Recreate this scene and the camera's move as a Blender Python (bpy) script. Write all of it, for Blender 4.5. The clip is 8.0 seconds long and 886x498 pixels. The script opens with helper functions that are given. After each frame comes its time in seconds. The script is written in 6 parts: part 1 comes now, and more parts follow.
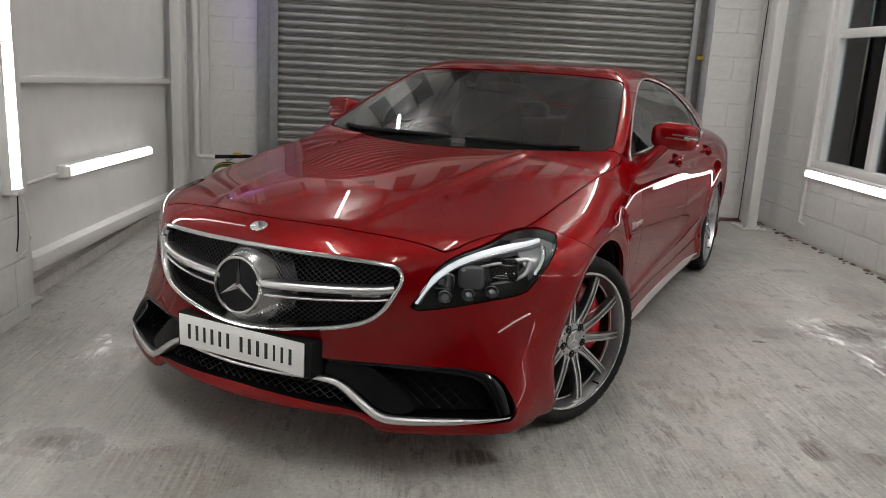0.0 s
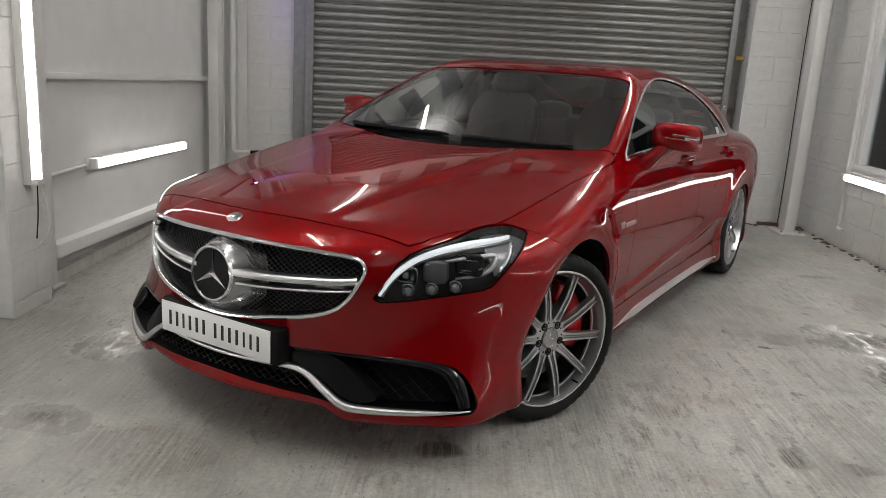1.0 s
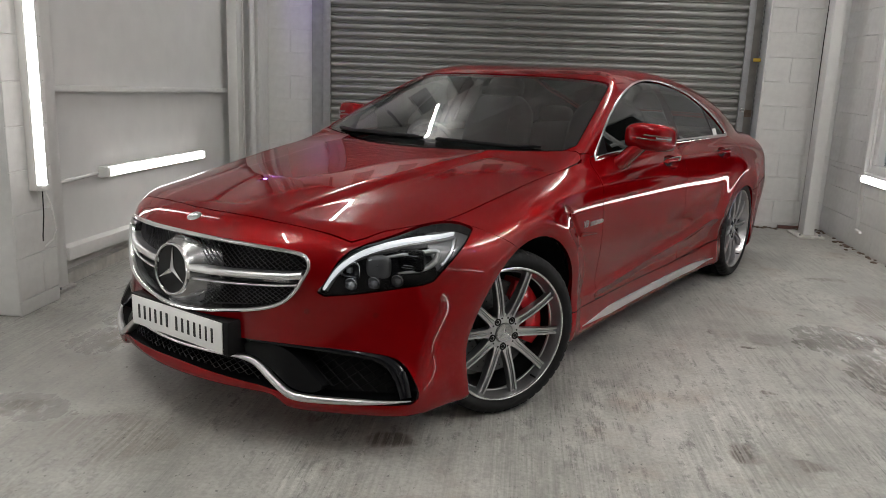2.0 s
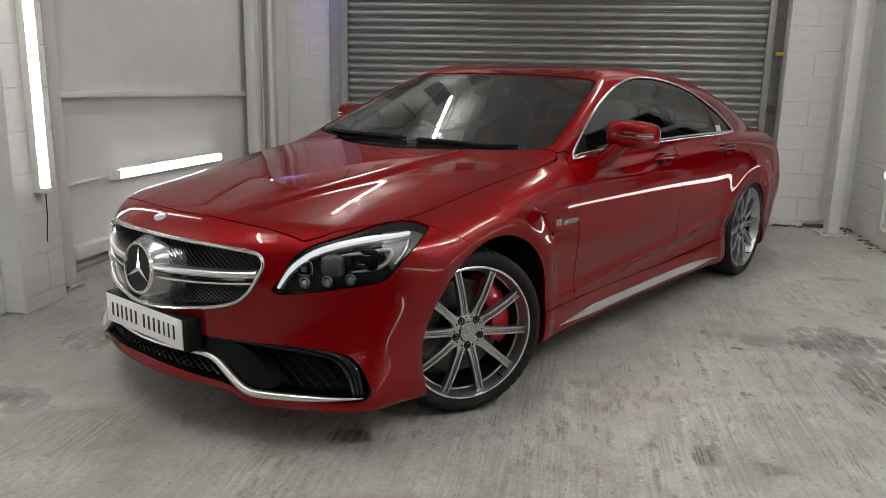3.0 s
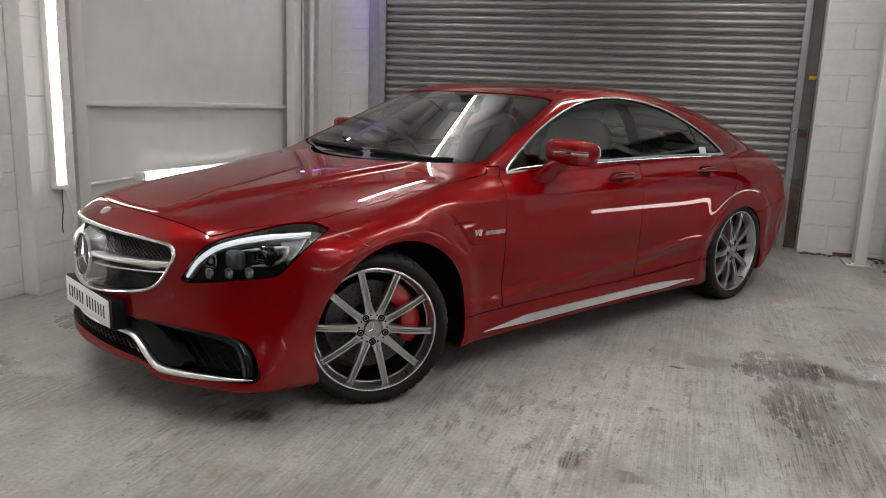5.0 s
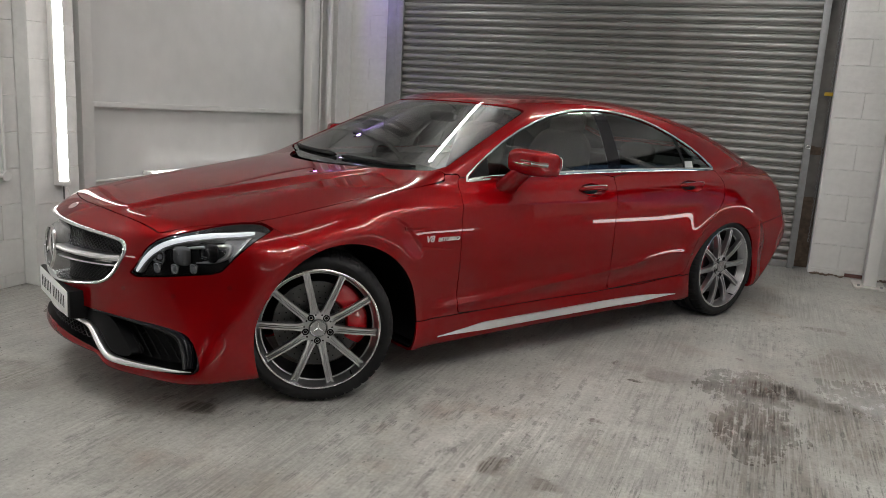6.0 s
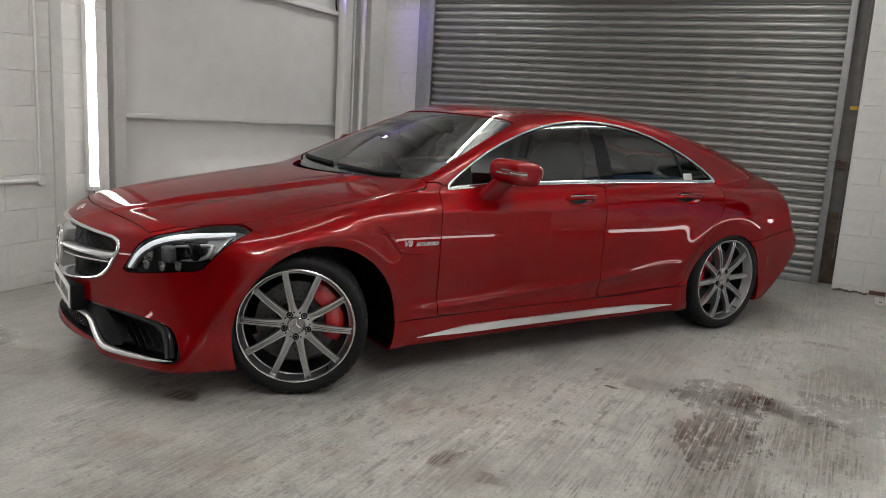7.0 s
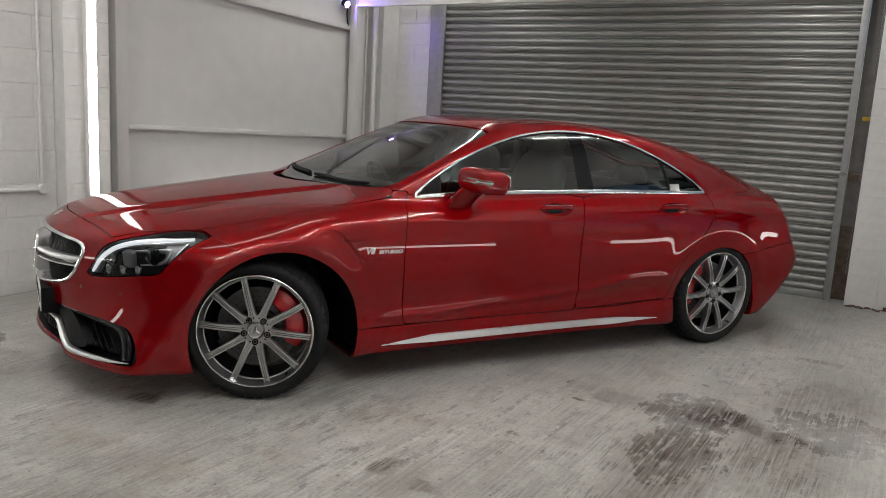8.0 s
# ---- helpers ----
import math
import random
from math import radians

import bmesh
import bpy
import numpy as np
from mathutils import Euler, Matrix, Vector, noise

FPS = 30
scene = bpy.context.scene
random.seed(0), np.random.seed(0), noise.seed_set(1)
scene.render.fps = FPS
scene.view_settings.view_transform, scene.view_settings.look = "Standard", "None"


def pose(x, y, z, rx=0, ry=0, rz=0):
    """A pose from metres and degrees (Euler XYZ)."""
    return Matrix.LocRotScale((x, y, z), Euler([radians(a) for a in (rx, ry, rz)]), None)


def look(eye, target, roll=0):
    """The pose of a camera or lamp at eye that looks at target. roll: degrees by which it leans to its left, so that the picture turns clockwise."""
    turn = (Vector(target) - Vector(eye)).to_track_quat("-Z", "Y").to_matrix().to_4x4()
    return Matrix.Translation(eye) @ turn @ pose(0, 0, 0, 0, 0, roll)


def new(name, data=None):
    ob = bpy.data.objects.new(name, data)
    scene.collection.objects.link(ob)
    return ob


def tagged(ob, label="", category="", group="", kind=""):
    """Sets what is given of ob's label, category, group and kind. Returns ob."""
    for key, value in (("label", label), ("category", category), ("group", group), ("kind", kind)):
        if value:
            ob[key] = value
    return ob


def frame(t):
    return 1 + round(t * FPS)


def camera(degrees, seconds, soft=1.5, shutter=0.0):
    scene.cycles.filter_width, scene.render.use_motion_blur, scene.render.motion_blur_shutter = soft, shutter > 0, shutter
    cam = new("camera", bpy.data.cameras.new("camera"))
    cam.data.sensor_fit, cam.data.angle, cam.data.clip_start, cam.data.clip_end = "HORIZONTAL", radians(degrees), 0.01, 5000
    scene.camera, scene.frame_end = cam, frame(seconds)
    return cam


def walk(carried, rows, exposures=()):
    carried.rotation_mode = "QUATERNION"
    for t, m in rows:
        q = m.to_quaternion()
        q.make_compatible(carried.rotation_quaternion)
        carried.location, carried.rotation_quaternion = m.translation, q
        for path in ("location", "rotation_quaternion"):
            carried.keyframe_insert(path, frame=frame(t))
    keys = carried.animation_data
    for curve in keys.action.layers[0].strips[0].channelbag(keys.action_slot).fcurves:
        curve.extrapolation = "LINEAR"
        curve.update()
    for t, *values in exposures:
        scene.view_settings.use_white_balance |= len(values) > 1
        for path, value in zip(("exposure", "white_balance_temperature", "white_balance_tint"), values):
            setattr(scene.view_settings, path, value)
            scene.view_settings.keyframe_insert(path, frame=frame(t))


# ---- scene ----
cam = camera(58.9, 8.0, 0.65)
PATH = [
    (0, (0.059, -3.196, 1.302), (0.181, -1.252, 0.848), 3.04),
    (0.5, (0.198, -3.194, 1.301), (0.245, -1.250, 0.837), 3.24),
    (1, (0.375, -3.247, 1.313), (0.336, -1.302, 0.850), 3.28),
    (2.5, (0.947, -3.337, 1.304), (0.697, -1.402, 0.865), 1.44),
    (3, (1.111, -3.303, 1.317), (0.791, -1.381, 0.869), 1.10),
    (3.5, (1.289, -3.300, 1.322), (0.892, -1.392, 0.874), 1.20),
    (4, (1.511, -3.329, 1.333), (1.041, -1.434, 0.900), 1.53),
    (4.5, (1.729, -3.357, 1.333), (1.197, -1.476, 0.912), 1.67),
    (6, (2.418, -3.232, 1.358), (1.686, -1.414, 0.960), 3.22),
    (6.5, (2.658, -3.224, 1.368), (1.845, -1.439, 0.982), 3.36),
    (7, (2.870, -3.202, 1.370), (1.978, -1.451, 0.997), 3.33),
    (7.5, (3.049, -3.114, 1.365), (2.091, -1.395, 1.005), 3.28),
    (8, (3.239, -3.000, 1.360), (2.231, -1.307, 1.018), 3.19),
]
walk(cam, [(t, look(eye, target, roll)) for t, eye, target, roll in PATH])

# ---- world and lights ----
world = bpy.data.worlds.new("world")
scene.world = world
world.use_nodes = True
wn = world.node_tree.nodes
sky = wn.new("ShaderNodeTexSky")
sky.sky_type, sky.sun_disc, sky.sun_elevation, sky.sun_rotation = "NISHITA", False, radians(40), radians(180)
world.node_tree.links.new(sky.outputs[0], wn["Background"].inputs[0])
wn["Background"].inputs[1].default_value = 0.15
sun_data = bpy.data.lights.new("sun", "SUN")
sun_data.energy, sun_data.angle, sun_data.color = 3.0, radians(0.5), (1.0, 0.96, 0.90)
new("sun", sun_data).matrix_world = look((0, -30, 25), (0.8, 0, 0))


def lamp(name, m, energy, size, size_y, colour=(1, 1, 1)):
    """A rectangular area lamp that shines along its own -z."""
    data = bpy.data.lights.new(name, "AREA")
    data.shape, data.size, data.size_y, data.energy, data.color = "RECTANGLE", size, size_y, energy, colour
    ob = new(name, data)
    ob.matrix_world = m
    return ob


# ceiling battens above the car and behind the camera
CEILING = 3.45
# the two at x 2.95 are unseen fill, added to brighten floor and flank
BATTENS_AND_FILL = ((-0.62, 3.0, 12), (2.3, 2.9, 16), (-0.9, -1.5, 25), (0.85, -0.35, 4), (0.3, -3.8, 11), (2.95, -2.0, 34), (2.95, 0.3, 22))
for cx, cy, watts in BATTENS_AND_FILL:
    # a bare hanging tube shines down and, less, up against the roof
    lamp("ceiling_and_fill_lamp", pose(cx, cy, CEILING - 0.245), watts, 0.03, 1.5, (1.0, 0.98, 0.95))
    lamp("ceiling_and_fill_lamp_up", pose(cx, cy, CEILING - 0.175, 180), watts * 0.6, 0.03, 1.5, (1.0, 0.98, 0.95))
# small violet effect spots under the roof
for at, to, watts in (((-1.76, 3.31, 2.36), (-0.9, 4.0, 2.0), 9), ((3.35, -1.2, 2.6), (1.9, -0.8, 0.0), 4)):
    data = bpy.data.lights.new("violet_spot", "SPOT")
    data.energy, data.color, data.spot_size, data.spot_blend, data.shadow_soft_size = watts, (0.30, 0.16, 1.0), radians(110), 0.8, 0.02
    new("violet_spot", data).matrix_world = look(at, to)

# ---- materials ----
def mat(name, colour, rough=0.5, metal=0.0, coat=0.0, grain=0.0, scale=40.0, bump_=0.0, spec=0.5, transmission=0.0, ior=1.5, emit=0.0, stretch=(1, 1, 1)):
    """A plain procedural surface: base colour broken by two noises, with a fine relief."""
    m = bpy.data.materials.new(name)
    m.use_nodes = True
    nt = m.node_tree
    b = nt.nodes["Principled BSDF"]
    b.inputs["Base Color"].default_value = (*colour, 1)
    b.inputs["Roughness"].default_value, b.inputs["Metallic"].default_value = rough, metal
    b.inputs["Coat IOR"].default_value = 1.6
    b.inputs["Coat Weight"].default_value, b.inputs["Coat Roughness"].default_value = coat, 0.012
    b.inputs["Specular IOR Level"].default_value, b.inputs["IOR"].default_value = spec, ior
    b.inputs["Transmission Weight"].default_value = transmission
    if emit:
        b.inputs["Emission Color"].default_value, b.inputs["Emission Strength"].default_value = (*colour, 1), emit
    if grain or bump_:
        tc, mp = nt.nodes.new("ShaderNodeTexCoord"), nt.nodes.new("ShaderNodeMapping")
        mp.inputs["Scale"].default_value = stretch
        nt.links.new(tc.outputs["Object"], mp.inputs[0])
        fine, broad = nt.nodes.new("ShaderNodeTexNoise"), nt.nodes.new("ShaderNodeTexNoise")
        fine.inputs["Scale"].default_value, fine.inputs["Detail"].default_value = scale, 6
        broad.inputs["Scale"].default_value, broad.inputs["Detail"].default_value = scale / 14, 4
        for n in (fine, broad):
            nt.links.new(mp.outputs[0], n.inputs["Vector"])
        mix = nt.nodes.new("ShaderNodeMath")
        mix.operation = "MULTIPLY_ADD"
        mix.inputs[1].default_value = 0.5
        nt.links.new(fine.outputs[0], mix.inputs[0])
        half = nt.nodes.new("ShaderNodeMath")
        half.operation = "MULTIPLY"
        half.inputs[1].default_value = 0.5
        nt.links.new(broad.outputs[0], half.inputs[0])
        nt.links.new(half.outputs[0], mix.inputs[2])
        ramp = nt.nodes.new("ShaderNodeMapRange")
        ramp.inputs["From Min"].default_value, ramp.inputs["From Max"].default_value = 0.3, 0.7
        ramp.inputs["To Min"].default_value, ramp.inputs["To Max"].default_value = 1 - grain, 1 + grain
        nt.links.new(mix.outputs[0], ramp.inputs[0])
        mul = nt.nodes.new("ShaderNodeVectorMath")
        mul.operation = "SCALE"
        mul.inputs[0].default_value = colour
        nt.links.new(ramp.outputs[0], mul.inputs["Scale"])
        nt.links.new(mul.outputs[0], b.inputs["Base Color"])
        if bump_:
            bp = nt.nodes.new("ShaderNodeBump")
            bp.inputs["Strength"].default_value, bp.inputs["Distance"].default_value = bump_, 0.01
            nt.links.new(fine.outputs[0], bp.inputs["Height"])
            nt.links.new(bp.outputs[0], b.inputs["Normal"])
    return m


def glass(name, tint, gloss=1.0, ior=1.5):
    """Thin glass: clear through, mirror-like by its angle."""
    m = bpy.data.materials.new(name)
    m.use_nodes = True
    nt = m.node_tree
    nt.nodes.clear()
    out, mix, tr, gl, fr = (nt.nodes.new(k) for k in ("ShaderNodeOutputMaterial", "ShaderNodeMixShader", "ShaderNodeBsdfTransparent", "ShaderNodeBsdfGlossy", "ShaderNodeFresnel"))
    tr.inputs[0].default_value = (*tint, 1)
    gl.inputs["Roughness"].default_value = 0.01
    fr.inputs["IOR"].default_value = ior
    nt.links.new(fr.outputs[0], mix.inputs[0]), nt.links.new(tr.outputs[0], mix.inputs[1]), nt.links.new(gl.outputs[0], mix.inputs[2])
    nt.links.new(mix.outputs[0], out.inputs[0])
    return m


def car_paint():
    """Deep red metallic lacquer: pigment, soft flake sheen and a clear coat."""
    m = bpy.data.materials.new("red_paint")
    m.use_nodes = True
    nt = m.node_tree
    nt.nodes.clear()
    out, top, base, pig, flake, coat, fr = (nt.nodes.new(k) for k in ("ShaderNodeOutputMaterial", "ShaderNodeMixShader", "ShaderNodeMixShader", "ShaderNodeBsdfDiffuse", "ShaderNodeBsdfGlossy",
                                                                     "ShaderNodeBsdfGlossy", "ShaderNodeFresnel"))
    tc, grain, ramp = nt.nodes.new("ShaderNodeTexCoord"), nt.nodes.new("ShaderNodeTexNoise"), nt.nodes.new("ShaderNodeMapRange")
    grain.inputs["Scale"].default_value = 900.0
    for k, v in zip(("From Min", "From Max", "To Min", "To Max"), (0.3, 0.7, 0.26, 0.40)):
        ramp.inputs[k].default_value = v
    pig.inputs[0].default_value = (0.108, 0.0003, 0.0014, 1)
    flake.inputs[0].default_value, flake.inputs["Roughness"].default_value = (0.42, 0.0018, 0.0042, 1), 0.50
    coat.inputs["Roughness"].default_value, fr.inputs["IOR"].default_value = 0.006, 1.50
    nt.links.new(tc.outputs["Object"], grain.inputs["Vector"]), nt.links.new(grain.outputs[0], ramp.inputs[0])
    nt.links.new(ramp.outputs[0], base.inputs[0]), nt.links.new(pig.outputs[0], base.inputs[1]), nt.links.new(flake.outputs[0], base.inputs[2])
    nt.links.new(fr.outputs[0], top.inputs[0]), nt.links.new(base.outputs[0], top.inputs[1]), nt.links.new(coat.outputs[0], top.inputs[2])
    nt.links.new(top.outputs[0], out.inputs[0])
    return m


M_PAINT = car_paint()
M_CHROME = mat("polished_metal", (0.72, 0.72, 0.73), 0.12, 1.0)
M_SILVER = mat("satin_silver", (0.70, 0.70, 0.71), 0.33, 1.0)
M_RIM = mat("titanium_grey_rim", (0.45, 0.45, 0.46), 0.30, 0.95, grain=0.06, scale=160)
M_RIM_EDGE = mat("turned_rim_edge", (0.66, 0.66, 0.67), 0.2, 1.0)
M_BLACK = mat("black_plastic", (0.0025, 0.0025, 0.003), 0.5, spec=0.15)
M_GLOSS_BLACK = mat("gloss_black", (0.004, 0.004, 0.0055), 0.07, 0, 0.0, spec=0.3)
M_MESH = mat("black_mesh", (0.05, 0.05, 0.054), 0.28)
M_HALL = mat("unseen_grey_wall", (0.22, 0.22, 0.217), 0.7, grain=0.2, scale=6)
M_GLASS = glass("window_glass", (0.44, 0.52, 0.51), ior=1.95)
M_SCREEN = glass("windscreen_glass", (0.70, 0.84, 0.80), ior=2.2)
M_LENS = glass("clear_lens", (0.95, 0.96, 0.97), ior=1.5)
M_RED_LENS = mat("red_lens", (0.16, 0.004, 0.004), 0.08, 0, 1.0)
M_CALIPER = mat("red_caliper", (0.45, 0.006, 0.010), 0.28, 0, 0.8)
M_DISC = mat("brake_disc", (0.09, 0.09, 0.09), 0.40, 1.0, grain=0.15, scale=60)
M_RUBBER = mat("rubber", (0.006, 0.006, 0.0065), 0.65, grain=0.2, scale=50, bump_=0.05, spec=0.25)
M_BARREL = mat("dark_rim_barrel", (0.06, 0.06, 0.062), 0.35, 0.8)
M_SMOKE = mat("smoked_lens", (0.12, 0.05, 0.04), 0.1, 0, 1.0)
M_SMOKE_CHROME = mat("smoked_metal", (0.36, 0.36, 0.37), 0.20, 1.0)
M_CAP = mat("hub_cap_metal", (0.42, 0.42, 0.43), 0.25, 1.0)
M_LED = mat("daytime_light", (0.78, 0.81, 0.84), 0.3, emit=0.75)
# pale base colour imitates the tubes mirrored in the small lenses
M_BULB = mat("bulb_glass_glint", (0.72, 0.74, 0.77), 0.12, 0.5)
M_HOUSING = mat("lamp_housing", (0.035, 0.035, 0.038), 0.22, 0.6)
M_LAMP_GREY = mat("lamp_grey", (0.30, 0.30, 0.31), 0.30, 0.5)
M_REFLECTOR = mat("lamp_reflector", (0.75, 0.76, 0.77), 0.22, 1.0)
M_PLATE = mat("plate_white", (0.80, 0.80, 0.79), 0.35)
M_INK = mat("plate_ink", (0.012, 0.012, 0.012), 0.5)
M_LEATHER = mat("dark_leather", (0.030, 0.029, 0.029), 0.45, grain=0.2, scale=120, bump_=0.1)
M_TRIM_IN = mat("cabin_plastic", (0.03, 0.03, 0.031), 0.6)
M_WHITE = mat("white_wall_paint", (0.66, 0.66, 0.645), 0.55, grain=0.09, scale=18, bump_=0.4)
M_SHEET = mat("white_sheet_cladding", (0.69, 0.69, 0.68), 0.42, grain=0.07, scale=6)
M_TRIM = mat("white_gloss_paint", (0.68, 0.68, 0.665), 0.38, grain=0.05, scale=25, bump_=0.08)
M_DIRTY = mat("scuffed_white_paint", (0.50, 0.49, 0.46), 0.6, grain=0.3, scale=22, bump_=0.3)
M_SLAT = mat("galvanised_slat", (0.255, 0.252, 0.245), 0.45, 0.35, grain=0.16, scale=25, stretch=(0.2, 1, 1))
M_FRAME = mat("grey_painted_steel", (0.26, 0.265, 0.27), 0.45, 0.3, grain=0.2, scale=18, bump_=0.1)
M_RUST = mat("rusty_steel", (0.12, 0.085, 0.06), 0.7, 0.2, grain=0.6, scale=28, bump_=0.3)
M_JAMB = mat("dirty_grey_steel", (0.17, 0.16, 0.15), 0.6, 0.3, grain=0.35, scale=12, bump_=0.2)
M_TUBE = mat("tube_light", (1.0, 0.975, 0.94), 0.5, emit=9.0)
M_BATTEN = mat("batten_plastic", (0.75, 0.75, 0.73), 0.4)
M_ROOF = mat("roof_sheet", (0.80, 0.80, 0.79), 0.6, grain=0.1, scale=10)
M_YELLOW = mat("yellow_tag", (0.55, 0.36, 0.02), 0.5)
M_GREEN = mat("green_plastic", (0.05, 0.16, 0.05), 0.5)
M_UPVC = mat("white_window_frame", (0.66, 0.66, 0.65), 0.35, grain=0.04, scale=30)
M_PANE = glass("window_pane", (0.80, 0.86, 0.88), ior=1.7)
M_VIOLET = mat("violet_lens", (0.35, 0.2, 1.0), 0.3, emit=60)
M_OUT = mat("dark_pane_backdrop", (0.05, 0.05, 0.055), 0.8, grain=0.3, scale=5)
M_BLUE = mat("outdoor_blue", (0.07, 0.26, 0.72), 0.4, grain=0.1, scale=4)
M_YARD = mat("yard_tarmac", (0.06, 0.06, 0.06), 0.8, grain=0.3, scale=12)


def floor_material():
    """Brushed concrete: streaks along y, blotches, oil stains and wet patches."""
    m = bpy.data.materials.new("worn_concrete")
    m.use_nodes = True
    nt = m.node_tree
    N, L = nt.nodes.new, nt.links.new
    b = nt.nodes["Principled BSDF"]
    tc = N("ShaderNodeTexCoord")

    def noise_(scale, stretch, detail=6, rough=0.6):
        mp, n = N("ShaderNodeMapping"), N("ShaderNodeTexNoise")
        mp.inputs["Scale"].default_value = stretch
        n.inputs["Scale"].default_value, n.inputs["Detail"].default_value, n.inputs["Roughness"].default_value = scale, detail, rough
        L(tc.outputs["Object"], mp.inputs[0]), L(mp.outputs[0], n.inputs["Vector"])
        return n.outputs[0]

    def ramp(v, a, c, lo, hi):
        r = N("ShaderNodeMapRange")
        for k, x in zip(("From Min", "From Max", "To Min", "To Max"), (a, c, lo, hi)):
            r.inputs[k].default_value = x
        L(v, r.inputs[0])
        return r.outputs[0]

    def calc(op, a, c):
        n = N("ShaderNodeMath")
        n.operation = op
        for k, x in enumerate((a, c)):
            if isinstance(x, float):
                n.inputs[k].default_value = x
            else:
                L(x, n.inputs[k])
        return n.outputs[0]

    broad = noise_(0.9, (1, 1, 1), 5)
    mid = noise_(5.0, (1, 0.7, 1), 6, 0.65)
    fine = noise_(60.0, (1, 1, 1), 4)
    streak = noise_(1.0, (38, 1.1, 1), 5, 0.65)
    gritty = noise_(11.0, (1.6, 0.8, 1), 8, 0.75)
    pits = noise_(55.0, (1, 0.5, 1), 3, 0.5)
    tone = calc("MULTIPLY", ramp(broad, 0.3, 0.7, 0.74, 1.18), ramp(mid, 0.3, 0.7, 0.78, 1.16))
    tone = calc("MULTIPLY", tone, ramp(fine, 0.25, 0.75, 0.80, 1.16))
    zone = ramp(noise_(1.7, (1, 0.6, 1), 5), 0.44, 0.60, 0.22, 1.0)
    tone = calc("MULTIPLY", tone, calc("SUBTRACT", 1.0, calc("MULTIPLY", zone, calc("SUBTRACT", 1.0, ramp(streak, 0.3, 0.7, 0.74, 1.16)))))
    scrape = noise_(1.0, (70, 2.2, 1), 4, 0.6)
    patchy = calc("MULTIPLY", ramp(gritty, 0.50, 0.60, 0.0, 1.0), ramp(streak, 0.42, 0.56, 0.0, 1.0))
    tone = calc("MULTIPLY", tone, ramp(calc("MULTIPLY", patchy, ramp(broad, 0.44, 0.58, 0.25, 1.0)), 0.0, 1.0, 1.0, 0.50))
    tone = calc("MULTIPLY", tone, ramp(pits, 0.66, 0.72, 1.0, 0.42))
    tone = calc("MULTIPLY", tone, calc("SUBTRACT", 1.0, calc("MULTIPLY", zone, calc("SUBTRACT", 1.0, ramp(scrape, 0.32, 0.62, 0.72, 1.06)))))
    fleck = noise_(9.0, (1.3, 0.8, 1), 6, 0.7)
    tone = calc("MULTIPLY", tone, ramp(fleck, 0.66, 0.72, 1.0, 0.45))
    warp = N("ShaderNodeVectorMath")
    warp.operation = "MULTIPLY_ADD"
    wn_ = N("ShaderNodeTexNoise")
    wn_.inputs["Scale"].default_value, wn_.inputs["Detail"].default_value = 7.0, 6
    L(tc.outputs["Object"], wn_.inputs["Vector"])
    warp.inputs[1].default_value = (0.22, 0.22, 0)
    L(wn_.outputs["Color"], warp.inputs[0]), L(tc.outputs["Object"], warp.inputs[2])

    def patch(x, y, rx, ry):
        s, d = N("ShaderNodeVectorMath"), N("ShaderNodeVectorMath")
        s.operation, d.operation = "SUBTRACT", "MULTIPLY"
        s.inputs[1].default_value, d.inputs[1].default_value = (x + 0.11, y + 0.11, 0), (1 / rx, 1 / ry, 0)
        L(warp.outputs[0], s.inputs[0]), L(s.outputs[0], d.inputs[0])
        ln = N("ShaderNodeVectorMath")
        ln.operation = "LENGTH"
        L(d.outputs[0], ln.inputs[0])
        return ramp(ln.outputs["Value"], 0.55, 1.05, 1.0, 0.0)

    stain = None
    for x, y, rx, ry, deep in ((1.63, -0.64, 0.07, 0.08, 0.9), (1.83, -0.69, 0.10, 0.05, 0.7), (0.36, -0.75, 0.09, 0.08, 0.8), (2.59, 0.75, 0.24, 0.16, 1.0), (2.34, 0.69, 0.18, 0.10, 0.7),
                                (2.85, 0.67, 0.20, 0.09, 0.8), (1.89, -0.01, 0.035, 0.03, 1.0), (2.10, 0.75, 0.12, 0.07, 0.45), (2.53, 0.10, 0.24, 0.50, 0.75), (2.90, 0.35, 0.26, 0.45, 0.6), (2.07, 0.69, 0.10, 0.09, 0.6), (2.6, -0.3, 0.3, 0.25, 0.6), (3.0, 1.3, 0.3, 0.5, 0.5), (1.1, -1.6, 0.5, 0.3, 0.35), (-0.6, -0.9, 0.4, 0.25, 0.4), (2.83, 1.35, 0.10, 0.05, 0.6),
                                (2.42, 1.22, 0.04, 0.03, 0.9), (-1.05, -0.70, 0.12, 0.06, 0.7), (0.05, -0.62, 0.05, 0.05, 0.6), (2.9, 2.1, 0.16, 0.06, 0.5), (1.80, 0.77, 0.03, 0.02, 1.0), (1.95, 0.55, 0.03, 0.02, 1.0)):
        p = calc("MULTIPLY", patch(x, y, rx, ry), float(deep))
        p = calc("MULTIPLY", p, calc("MULTIPLY", ramp(scrape, 0.42, 0.54, 0.28, 1.0), ramp(mid, 0.40, 0.54, 0.35, 1.0)))
        stain = p if stain is None else calc("MAXIMUM", stain, p)
    # dirt caught in the brush grooves, heaviest where cars have dripped
    groove = noise_(1.0, (120, 4.5, 1), 3, 0.6)
    grubby = calc("MAXIMUM", ramp(noise_(1.3, (1, 0.7, 1), 5), 0.50, 0.66, 0.0, 0.75), calc("MAXIMUM", patch(2.62, 0.15, 0.62, 0.95), calc("MULTIPLY", patch(1.2, -1.5, 0.7, 0.4), 0.6)))
